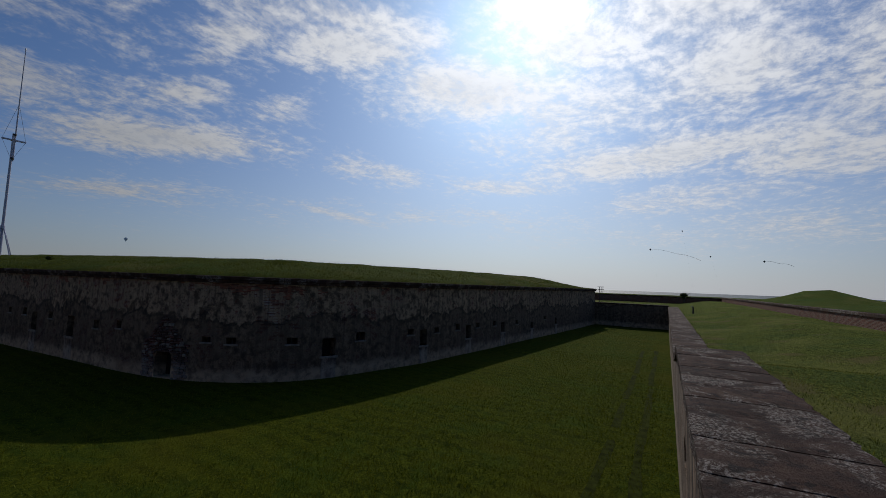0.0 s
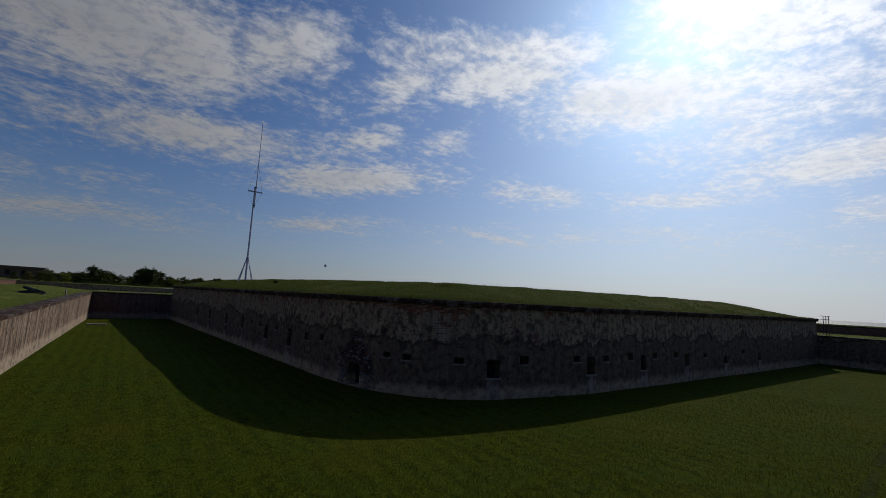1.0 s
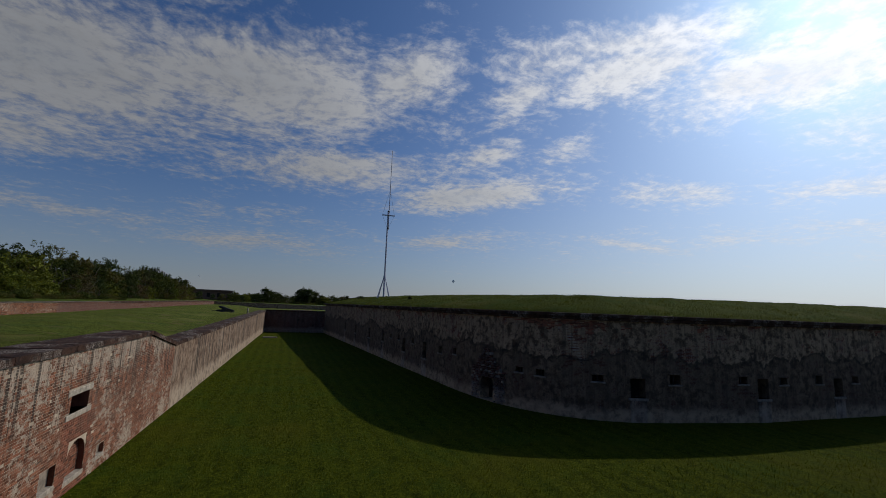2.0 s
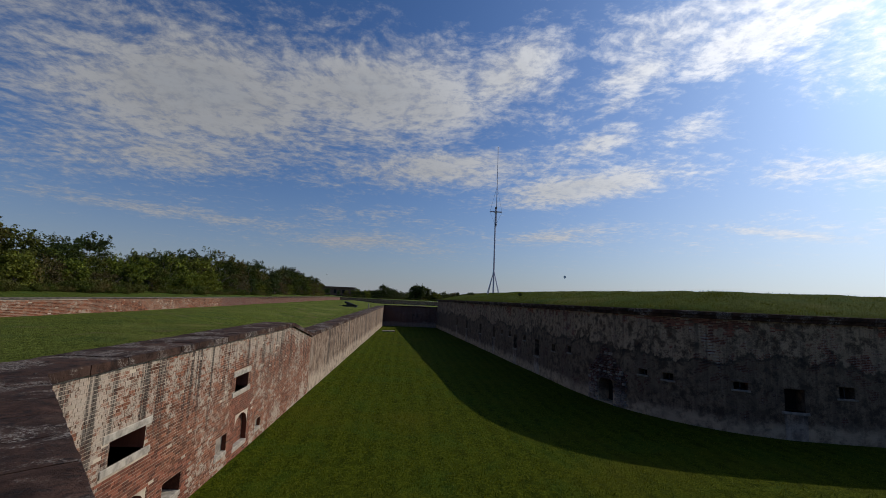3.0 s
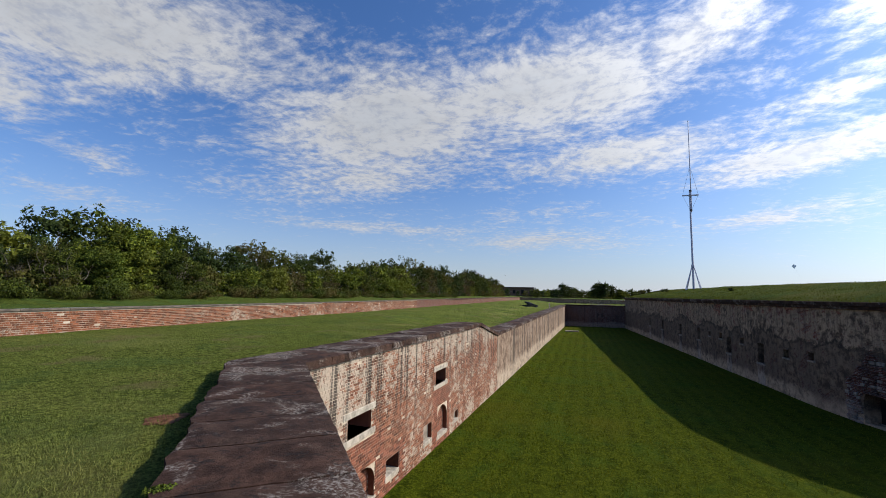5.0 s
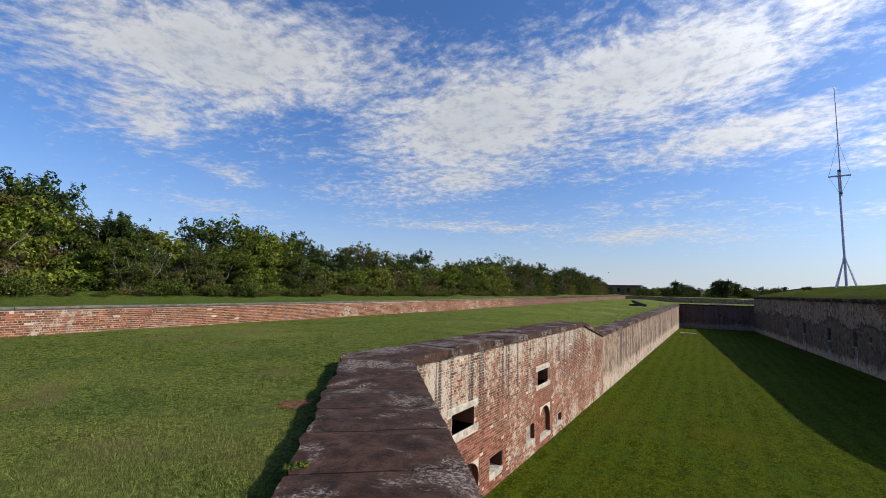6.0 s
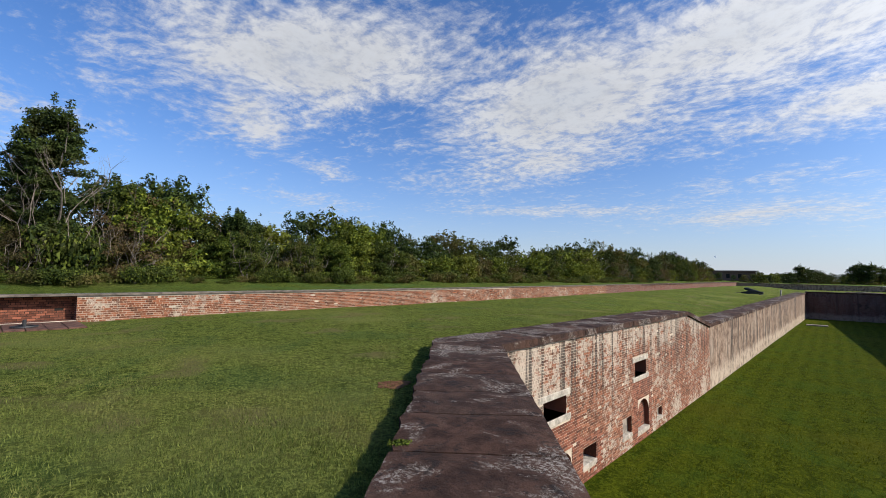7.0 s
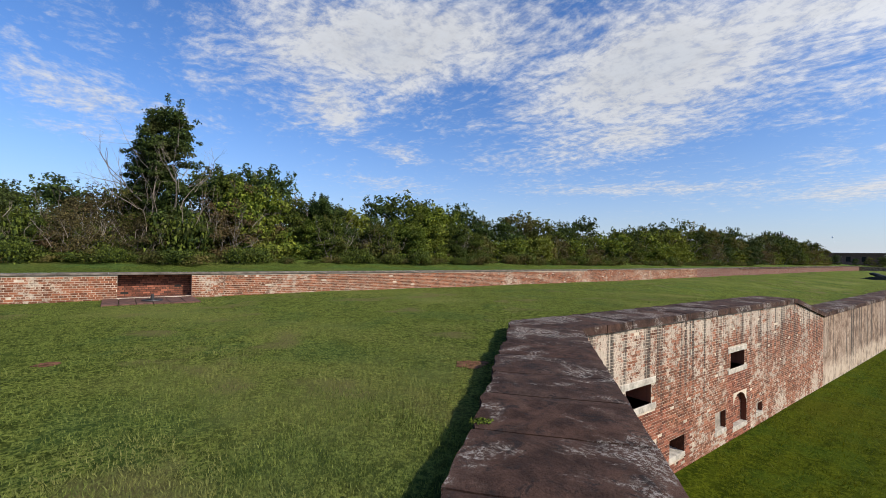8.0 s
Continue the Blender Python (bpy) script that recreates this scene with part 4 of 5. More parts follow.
def plant(name, seed, height, girth, leaf, count, mat, label, category, kind="round", stems=4, bare=0, twigs=0):
    """kind: round, a shrub; column, a cedar; vine, a shrub under a mat of broad leaves."""
    rng = np.random.default_rng(seed)
    root = empty(name, (0, 0, 0), label, category, "trees and shrubs behind the parapet")
    bm, tips = bmesh.new(), []
    for k in range(stems):
        a = rng.uniform(0, math.tau)
        lean = 0.12 if kind == "column" else 0.5
        d = Vector((math.cos(a) * lean, math.sin(a) * lean, 1)).normalized()
        limb(bm, rng, Vector((0, 0, -0.3)), d, height * (0.34 if kind == "column" else 0.36),
             0.035 * height ** 0.7, 2 + (bare > 0), tips, 0.3 if kind == "column" else 0.5)
    for k in range(bare):
        s = tips[int(rng.integers(len(tips)))]
        limb(bm, rng, s * 0.97, (Vector(rng.normal(size=3)) * 0.35 + Vector((0, 0, 1))).normalized(), height * (0.11 if kind == "column" else 0.2), 0.018, 2, [], 0.4, 0.3)
    part("trunk", bm, M_BARK, root)
    if twigs:
        # bare grey twigs standing out of the leaves
        bm = bmesh.new()
        for k in range(twigs):
            a, zz = rng.uniform(0, math.tau), height * rng.uniform(0.1, 0.62)
            rr = girth * rng.uniform(0.55, 0.95)
            d = Vector((math.cos(a) * 0.5, math.sin(a) * 0.5, 1.0)) + Vector(rng.normal(size=3)) * 0.25
            limb(bm, rng, Vector((math.cos(a) * rr, math.sin(a) * rr, zz)), d.normalized(), height * rng.uniform(0.10, 0.22), 0.020, 2, [], 0.45, 0.25)
        tagged(part("brushwood", bm, M_TWIG, root, "bare grey twigs"), kind="stuff")
    clumps = []
    for k in range(84 if kind == "column" else 54):
        a = rng.uniform(0, math.tau)
        if kind == "column":
            zz = height * rng.uniform(0.26, 0.97)
            f = zz / height
            prof = girth * (0.95 if f < 0.82 else 0.95 - 2.0 * (f - 0.82)) * (0.75 + 0.4 * noise.noise((math.cos(a) * 1.3, math.sin(a) * 1.3, zz * 0.8 + seed)))
            rr = prof * rng.uniform(0.25, 1.0)
            w = girth * rng.uniform(0.20, 0.40)
            clumps.append((math.cos(a) * rr + 0.25 * f * girth, math.sin(a) * rr, zz, w, w * rng.uniform(0.35, 0.6)))
        else:
            rr, zz = girth * math.sqrt(rng.random()) * 0.88, height * rng.uniform(0.04, 0.92)
            rr *= 1.0 - 0.38 * (zz / height) ** 2
            w = girth * rng.uniform(0.15, 0.33)
            clumps.append((math.cos(a) * rr, math.sin(a) * rr, zz, w, w * rng.uniform(0.32, 0.70)))
    for k in range(26 if kind == "column" else 0):
        # boughs that stand out past the rest
        a, f = rng.uniform(0, math.tau), rng.uniform(0.42, 0.95)
        rr, w = girth * rng.uniform(0.85, 1.25) * (1.0 if f < 0.8 else 0.8), girth * rng.uniform(0.10, 0.20)
        clumps.append((math.cos(a) * rr + 0.25 * f * girth, math.sin(a) * rr, height * f, w, w * 0.5))
    for k in range(10 if kind == "column" else 30):
        a, rr = rng.uniform(0, math.tau), girth * rng.uniform(0, 0.7)
        w = girth * rng.uniform(0.04, 0.11)
        clumps.append((math.cos(a) * rr, math.sin(a) * rr, height * rng.uniform(0.78, 1.08), w, w * rng.uniform(1.0, 2.6)))
    v, q = leaf_cloud(rng, clumps, count, leaf, 0.1, 0.50)
    cloud_object("crown", v, q, mat, root)
    return root


def dress(root, x, y, z, s, turn, sz=1.0):
    return copy_thing(root, Matrix.Translation((x, y, z)) @ Matrix.Rotation(turn, 4, "Z") @ Matrix.Diagonal((s, s, s * sz, 1)))


M_LEAF2 = leaf_mat("vine_leaves", (0.024, 0.046, 0.006), (0.215, 0.250, 0.030), (0.150, 0.150, 0.026))
M_LEAF3 = leaf_mat("dull_leaves", (0.026, 0.023, 0.009), (0.150, 0.122, 0.044), (0.115, 0.070, 0.036))
M_TWIG = plain("pale_twigs", (0.235, 0.190, 0.150), 0.95, 0.3, 9.0)
KINDS = (
    (11, 3.6, 2.0, 0.052, 24000, M_LEAF, "dense green evergreen shrub on the bank", 4, 0, 5),
    (12, 3.4, 2.1, 0.066, 18000, M_LEAF2, "bright green vine-covered shrub on the bank", 4, 0, 2),
    (13, 3.6, 1.7, 0.046, 28000, M_CEDAR, "dark green cedar shrub on the bank", 4, 1, 3),
    (14, 3.3, 1.9, 0.046, 11000, M_LEAF3, "dull brownish green shrub with bare twigs", 5, 7, 16),
    (15, 4.0, 1.7, 0.050, 18000, M_LEAF, "tall loose green shrub on the bank", 5, 4, 9),
)
SHRUBS = [plant("shrub", a, h, g, s * 1.40, int(n * 0.80), m, t, "shrub", "vine" if m is M_LEAF2 else "round", k, b, w) for a, h, g, s, n, m, t, k, b, w in KINDS]
FAR_SHRUBS = [plant("shrub", a + 40, h, g, s * 2.1, n // 5, m, t.replace("on the bank", "far along the bank"), "shrub", stems=3, bare=min(b, 2), twigs=w // 4)
              for a, h, g, s, n, m, t, k, b, w in KINDS]
LOW = plant("weed_clump", 21, 0.6, 1.15, 0.050, 3400, M_LEAF, "low leafy weeds along the foot of the shrubs", "weeds", stems=5)
CEDAR = plant("cedar_tree", 31, 8.0, 1.50, 0.075, 30000, M_CEDAR, "tall dark green cedar with bare grey lower branches", "tree", "column", 3, 4, 22)
PINE = plant("tree", 32, 9.0, 3.2, 0.26, 5000, M_CEDAR, "dark wind-shaped tree on the far side", "tree", "column", 3)

rs = np.random.default_rng(5)


def crest(y):
    """Height of the hedge top above the bank along the wall."""
    pts = ((-14, 4.8), (-3, 3.9), (0.5, 3.3), (3.3, 2.9), (4.4, 5.0), (6, 6.0), (8.5, 5.7), (9.8, 3.9), (11.5, 3.5), (16, 4.0), (21, 3.8), (30, 3.6), (45, 4.0), (60, 4.7), (80, 4.8), (110, 5.2), (135, 5.2))
    for (a, p), (b, q) in zip(pts, pts[1:]):
        if y <= b or b == 135:
            return p + (q - p) * (y - a) / (b - a)
    return pts[-1][1]


y = -16.0
while y < 132:
    for row, (dx, k) in enumerate(((-5.2, 0.62), (-7.4, 0.95), (-10.2, 1.08))):
        x = BACK_X + dx + rs.uniform(-0.7, 0.7)
        yy = y + rs.uniform(-0.9, 0.9)
        h = crest(yy) * k * rs.uniform(0.70, 1.16)
        mix = ([.14, .10, .10, .52, .14], [.20, .06, .34, .22, .18], [.20, .05, .45, .15, .15])[row] if yy < 14 else ([.18, .56, .06, .14, .06], [.24, .22, .34, .10, .10], [.18, .06, .50, .12, .14])[row]
        proto = (SHRUBS if yy < 24 and row < 2 else FAR_SHRUBS)[int(rs.choice([0, 1, 2, 3, 4], p=mix))]
        base = 3.6
        s = h / base
        dress(proto, x, yy, land_z(x, yy) - 0.1, max(0.62, min(1.5, s)) * (1.0 if s > .62 else 1), rs.uniform(0, 6.28), max(0.75, s / max(0.62, min(1.5, s))))
    y += 1.9 if y < 30 else 2.6 if y < 70 else 3.4
y = -15.0
while y < 75:
    x = BACK_X - 3.4 + rs.uniform(-0.35, 0.35)
    dress(LOW, x, y, land_z(x, y) - 0.06, rs.uniform(0.4, 1.1), rs.uniform(0, 6.28), rs.uniform(0.6, 1.5))
    y += rs.uniform(0.6, 1.5)
for x, yy, s, tn in ((-25.2, 2.2, 1.15, 0.4), (-26.4, 1.2, 0.92, 2.0)):
    dress(CEDAR, x, yy, land_z(x, yy) - 0.1, s * 0.83, tn, 0.97)
# denser undergrowth between the stems
ru = random.Random(77)
for k in range(34):
    yy = -16.0 + 1.55 * k
    x = BACK_X - 6.3 + ru.uniform(-0.9, 0.9)
    dress(LOW, x, yy, land_z(x, yy) - 0.08, ru.uniform(1.2, 1.7), ru.uniform(0, 6.28), ru.uniform(1.3, 2.0))
# far wood behind the last parapet
for k in range(46):
    az = -7.0 + 13.5 * k / 45 + rs.uniform(-.2, .2)
    d = rs.uniform(190, 240)
    p = heading(az, 0) * d
    s = rs.uniform(0.35, 0.62)
    proto = FAR_SHRUBS[int(rs.integers(0, 3))]
    dress(proto, p.x, p.y, 0.3, s * 3.0, rs.uniform(0, 6.28), 0.75)
for az, d, s in ((11.2, 160, .95), (10.4, 165, .8), (9.6, 170, .9), (8.2, 172, .7), (7.2, 168, .75), (6.4, 170, .8), (5.6, 172, .8)):
    p = heading(az, 0) * d
    dress(FAR_SHRUBS[int(rs.integers(0, 3))], p.x, p.y, 0.6, s, rs.uniform(0, 6.28))
for az, d, s in ((2.6, 195, .72), (1.9, 197, .62), (-1.5, 190, .70), (-2.1, 192, .78), (-2.6, 190, .76), (-3.3, 194, .66), (-4.2, 196, .5)):
    p = heading(az, 0) * d
    dress(PINE, p.x, p.y, 0.3, s, rs.uniform(0, 6.28))
for az, d, s in ((-105.6, 130, 1.6), (-106.6, 128, 1.9), (-107.6, 131, 2.0), (-108.6, 129, 1.7), (-110, 130, 2.0)):
    p = heading(az, 0) * d
    dress(FAR_SHRUBS[0], p.x, p.y, land_z(p.x, p.y) - 0.8, s * 0.55, rs.uniform(0, 6.28), 0.7)
for o in SHRUBS + FAR_SHRUBS + [LOW, CEDAR, PINE]:
    for ch in list(o.children_recursive) + [o]:
        bpy.data.objects.remove(ch)
# small weeds on the rampart crest
for az, d in ((-7.5, 66), (-9.4, 62), (-15.7, 52), (-9.0, 63)):
    p = heading(az, 0) * d
    bm = bmesh.new()
    rr, tips = np.random.default_rng(int(d)), []
    root = empty("rampart_weed", (p.x, p.y, 2.42), "small dark weed tuft growing on the rampart crest", "weeds", "weeds on the rampart")
    limb(bm, rr, Vector((0, 0, -.1)), Vector((0, 0, 1)), 0.12, 0.02, 2, tips, 0.9)
    part("stem", bm, M_BARK, root)
    v, q = leaf_cloud(rr, [(t.x, t.y, t.z, .14, .12) for t in tips] + [(0, 0, .1, .3, .2)], 320, 0.07)
    cloud_object("leaves", v, q, M_CEDAR, root)

# ---------------------------------------------------------------- flag mast on the rampart


def flag_mast():
    az, d, z0 = -12.2, 72.0, 2.9
    p = heading(az, 0) * d
    root = empty("flag_mast", (p.x, p.y, z0), "tall white steel flag mast on four legs, without a flag", "flagpole")
    bm = bmesh.new()
    tube(bm, (0, 0, 0), (0, 0, 14.6), 0.15, 0.11, 12)
    part("lower_mast", bm, M_POLE, root)
    bm = bmesh.new()
    tube(bm, (0.16, 0, 11.3), (0.16, 0, 25.2), 0.085, 0.045, 10)
    tube(bm, (0.16, 0, 25.2), (0.16, 0, 25.35), 0.09, 0.05, 10)
    part("topmast", bm, M_POLE, root)
    for z in (11.5, 14.4):
        bm = bmesh.new()
        tube(bm, (0.08, 0, z), (0.08, 0, z + 0.22), 0.19, 0.19, 12)
        part("collar", bm, M_IRON, root)
    bm = bmesh.new()
    box(bm, -1.0, -0.09, 13.75, 1.15, 0.09, 13.93)
    box(bm, -0.10, -0.6, 13.80, 0.10, 0.6, 13.90)
    bmesh.ops.bevel(bm, geom=bm.edges[:], offset=0.02, segments=1, affect="EDGES")
    part("crosstree", bm, M_POLE, root, "weathered crosstree")
    for x in (-0.95, 1.1):
        bm = bmesh.new()
        tube(bm, (x, 0, 13.9), (0.16, 0, 18.3), 0.014, 0.014, 5)
        tube(bm, (x, 0, 13.8), (0.05, 0, 11.4), 0.014, 0.014, 5)
        part("stay", bm, M_IRON, root)
    for k in range(4):
        a = math.tau * k / 4 + 0.5
        bm = bmesh.new()
        tube(bm, (math.cos(a) * 1.35, math.sin(a) * 1.35, -0.2), (math.cos(a) * .14, math.sin(a) * .14, 3.35), 0.07, 0.06, 8)
        part("leg", bm, M_POLE, root)
    bm = bmesh.new()
    tube(bm, (0, 0, 3.2), (0, 0, 3.55), 0.22, 0.2, 12)
    part("leg_collar", bm, M_POLE, root)


flag_mast()

# ---------------------------------------------------------------- things on the lawns


def lathe(bm, prof, m, n=16):
    rings = []
    for x, r in prof:
        rings.append([bm.verts.new(m @ Vector((x, math.cos(k * math.tau / n) * r, math.sin(k * math.tau / n) * r))) for k in range(n)])
    for a, b in zip(rings, rings[1:]):
        for k in range(n):
            bm.faces.new((a[k], a[(k + 1) % n], b[(k + 1) % n], b[k]))
    bm.faces.new(rings[0]), bm.faces.new(rings[-1])


def cannon(x, y, turn):
    root = empty("cannon", (x, y, lawn_z(x, y)), "old black iron cannon on a low iron carriage on the lawn", "cannon")
    root.rotation_euler, root.scale = (0, 0, turn), (0.85, 0.7, 0.62)
    bm = bmesh.new()
    lathe(bm, [(-1.25, .05), (-1.2, .14), (-1.1, .16), (-1.0, .30), (-.2, .33), (.2, .27), (1.5, .19), (1.62, .23), (1.75, .22), (1.75, .10)],
          Matrix.Translation((0, 0, 1.0)) @ Matrix.Rotation(radians(20), 4, "Y"))
    part("barrel", bm, M_IRON, root, smooth=True)
    for s in (-1, 1):
        bm = bmesh.new()
        vs = [bm.verts.new((px, s * 0.42 + o, pz)) for o in (-.05, .05) for px, pz in ((-1.5, .30), (.9, .30), (.55, .62), (.15, 1.05), (-.15, 1.05), (-.5, .72), (-1.5, .5))]
        bm.faces.new(vs[:7]), bm.faces.new(vs[7:])
        for k in range(7):
            bm.faces.new((vs[k], vs[(k + 1) % 7], vs[7 + (k + 1) % 7], vs[7 + k]))
        part("cheek", bm, M_IRON, root)
        bm = bmesh.new()
        box(bm, -3.4, s * 0.40 - .09, .14, 1.6, s * 0.40 + .09, .32)
        part("rail", bm, M_IRON, root)
    for px in (-3.1, -.6, 1.2):
        bm = bmesh.new()
        box(bm, px, -.55, -0.02, px + .22, .55, .14)
        part("crossbeam", bm, M_IRON, root)


cannon(-9.0, 77.0, radians(-14))


def marker_post(x, y, h, label, arm=False):
    root = empty("marker_post", (x, y, lawn_z(x, y)), label, "post")
    bm = bmesh.new()
    tube(bm, (0, 0, -.1), (0, 0, h), 0.10, 0.09, 10)
    part("shaft", bm, M_STONE if not arm else M_IRON, root)
    bm = bmesh.new()
    if arm:
        box(bm, -0.35, -.03, h, .35, .25, h + .05)
    else:
        tube(bm, (0, 0, h), (0, 0, h + .12), 0.13, 0.08, 10)
    part("head", bm, M_IRON if arm else M_STONE, root)


marker_post(-5.9, 80.5, 0.75, "short pale post standing on the lawn")
marker_post(60.0, 2.4 - 0.9, 0.8, "dark sign post at the lawn's edge", True)


def niche_slab():
    root = empty("gun_pivot", (-17.7, 1.3, -0.25), "dark worn brick gun platform with iron pivot ring", "gun platform")
    rng = random.Random(4)
    for k in range(6):
        bm = bmesh.new()
        box(bm, -1.25, -1.35 + k * .45, -.1, 0.75 + rng.uniform(-.05, .05), -1.35 + k * .45 + .435, .03 + rng.uniform(0, .015))
        bmesh.ops.bevel(bm, geom=bm.edges[:], offset=0.012, segments=1, affect="EDGES")
        part("paving_stone", bm, M_PLATFORM, root)
    bm = bmesh.new()
    prof = [(.20, .03), (.30, .03), (.31, .06), (.30, .085), (.20, .085)]
    n, rings = 28, []
    for k in range(n):
        a = k * math.tau / n
        rings.append([bm.verts.new((math.cos(a) * r, math.sin(a) * r, z)) for r, z in prof])
    for k in range(n):
        for j in range(5):
            bm.faces.new((rings[k][j], rings[(k + 1) % n][j], rings[(k + 1) % n][(j + 1) % 5], rings[k][(j + 1) % 5]))
    part("pivot_ring", bm, M_IRON, root, "rusted iron ring")
    bm = bmesh.new()
    tube(bm, (0, 0, .04), (0, 0, .26), .05, .045, 10)
    part("pintle", bm, M_IRON, root)


niche_slab()
# gun platforms, dark stone, on the far lawn
for x in (4.0, 12.5):
    root = empty("gun_platform", (x, 112, lawn_z(x, 112) - .02), "low round dark stone gun platform on far lawn", "gun platform", "far gun platforms")
    bm = bmesh.new()
    tube(bm, (0, 0, -.1), (0, 0, .16), 2.6, 2.5, 24)
    part("kerb", bm, M_COPING, root)
    bm = bmesh.new()
    tube(bm, (0, 0, .16), (0, 0, .24), 1.0, .95, 20)
    part("centre_stone", bm, M_SLATE, root)

# stone step at the foot of the first arm, footbridge rail by the fort's far corner
root = empty("stone_step", (-1.9, 76.0, DITCH), "pale stone step at the foot of the wall", "step")
bm = bmesh.new()
box(bm, -1.1, -.5, -.05, 1.1, .5, .16)
bmesh.ops.bevel(bm, geom=bm.edges[:], offset=0.03, segments=1, affect="EDGES")
part("tread", bm, M_SILL, root)
root = empty("bridge_rail", (76.3, 15.6, 1.0), "thin iron handrail of footbridge at the fort's corner", "railing")
for k in range(3):
    bm = bmesh.new()
    tube(bm, (k * .9, -k * .1, -2), (k * .9, -k * .1, .9), .04, .04, 6)
    part("post", bm, M_IRON, root)
for z in (.45, .9):
    bm = bmesh.new()
    tube(bm, (-1.0, .1, z), (2.2, -.25, z), .035, .035, 6)
    part("rail", bm, M_IRON, root)

# dark shrub on the far parapet before the sea
root = empty("parapet_shrub", (108.6, 4.3, 0.2), "small dark round shrub against the sea on the parapet", "shrub")
bm, tips = bmesh.new(), []
limb(bm, np.random.default_rng(3), Vector((0, 0, -1.2)), Vector((0, 0, 1)), 1.6, .12, 2, tips)
part("trunk", bm, M_BARK, root)
v, q = leaf_cloud(np.random.default_rng(3), [(0, 0, .75, .5, .3), (.3, .4, .65, .35, .25), (-.25, -.4, .65, .35, .25), (0, 0, .2, .25, .4)], 1600, 0.13)
cloud_object("crown", v, q, M_CEDAR, root)

# ---------------------------------------------------------------- far houses


def house(az, d, w, dep, h, roof, z, label, mat_w, gable):
    p = heading(az, 0) * d
    root = empty("house", (p.x, p.y, z), label, "house")
    root.rotation_euler = (0, 0, radians(az))
    bm = bmesh.new()
    box(bm, -w / 2, -dep / 2, -1, w / 2, dep / 2, h)
    part("wall", bm, mat_w, root)
    bm = bmesh.new()
    o = .5
    if gable:
        pts = [(-w / 2 - o, -dep / 2 - o, h), (w / 2 + o, -dep / 2 - o, h), (w / 2 + o, dep / 2 + o, h), (-w / 2 - o, dep / 2 + o, h), (-w * .22, 0, h + roof), (w * .22, 0, h + roof)]
        vs = [bm.verts.new(q) for q in pts]
        for f in ((0, 1, 5, 4), (1, 2, 5), (2, 3, 4, 5), (3, 0, 4), (3, 2, 1, 0)):
            bm.faces.new([vs[i] for i in f])
    else:
        box(bm, -w / 2 - o, -dep / 2 - o, h, w / 2 + o, dep / 2 + o, h + roof)
    part("roof", bm, M_ROOF if gable else M_BUILD, root)
    for k in range(int(w / 4)):
        bm = bmesh.new()
        x = -w / 2 + 2 + k * 4
        box(bm, x - .6, -dep / 2 - .04, h * .35, x + .6, -dep / 2 + .02, h * .8)
        part("window", bm, M_DARK, root)


house(14.0, 165, 6, 6, 7.9, 1.6, 0.8, "far grey-roofed white house behind the shrubs", M_POLE, True)
house(8.8, 215, 19, 9, 3.9, 0.6, 1.0, "far low brown flat-roofed building beyond trees", M_BUILD, False)

# ---------------------------------------------------------------- kites over the beach
M_KITE = plain("kite_cloth", (0.05, 0.05, 0.07), 0.8)
M_KITE_B = plain("pale_kite_cloth", (0.65, 0.70, 0.80), 0.8)


def kite(az, el, d, size, tail, mat, label):
    p = heading(az, el) * d + Vector((0, 0, 1.5))
    root = empty("kite", p, label, "kite", "kites in the sky")
    root.rotation_euler = (0, 0, radians(az))
    bm = bmesh.new()
    vs = [bm.verts.new(v) for v in ((0, 0, size * .7), (size * .6, .2, .1), (0, .05, -size * .8), (-size * .6, .2, .1), (0, -.12, .1))]
    for f in ((0, 1, 4), (1, 2, 4), (2, 3, 4), (3, 0, 4)):
        bm.faces.new([vs[i] for i in f])
    part("sail", bm, mat, root)
    if tail:
        bm = bmesh.new()
        a = Vector((0, 0, -size * .3))
        n = 9
        for k in range(n):
            f = (k + 1) / n
            b = Vector((tail[0] * f, 0.4 * math.sin(k), tail[1] * f ** 1.6 + 0.25 * math.sin(k * 1.3)))
            tube(bm, a, b, .05, .045, 5)
            a = b
        part("tail", bm, mat, root)
    bm = bmesh.new()
    tube(bm, (0, 0, 0), (6, 20, -p.z - 5.5), .004, .004, 3)
    part("line", bm, mat, root)


kite(-87.7, 7.15, 230, .55, None, M_KITE, "small dark kite high over the beach")
kite(-84.3, 5.01, 230, .75, (21, -5.0), M_KITE, "dark kite with a long thin streaming tail")
kite(-90.5, 4.13, 230, .55, None, M_KITE, "small dark kite low over the beach")
kite(-95.4, 3.58, 230, .75, (10, -2.0), M_KITE, "dark kite trailing one short tail")
kite(-21.4, 3.55, 150, 0.85, None, M_KITE_B, "pale blue kite beyond the fort")
kite(9.8, 2.63, 200, .6, None, M_KITE_B, "small pale kite far beyond the shrubs")

# bare soil and dry spots in the lawn
M_SOIL = plain("red_soil", (0.13, 0.062, 0.035), 1.0, 0.5, 9.0, 0.02)
for x, y, r, m, t in ((-5.45, 4.85, .26, M_SOIL, "bare reddish soil spot beside the coping"), (-9.0, -.5, .16, M_SOIL, "bare reddish soil spot in the lawn")):
    V = [(x, y, lawn_z(x, y) + .016)]
    for k in range(22):
        a = math.tau * k / 22
        rr = r * (1 + .55 * noise.noise((math.cos(a) * 1.8 + x, math.sin(a) * 1.8 + y, 2)))
        px, py = x + math.cos(a) * rr, y + math.sin(a) * rr
        V.append((px, py, lawn_z(px, py) + .008))
    tagged(mesh_object("bare_patch", V, [(0, 1 + k, 1 + (k + 1) % 22) for k in range(22)], m), t, "soil", kind="structure")

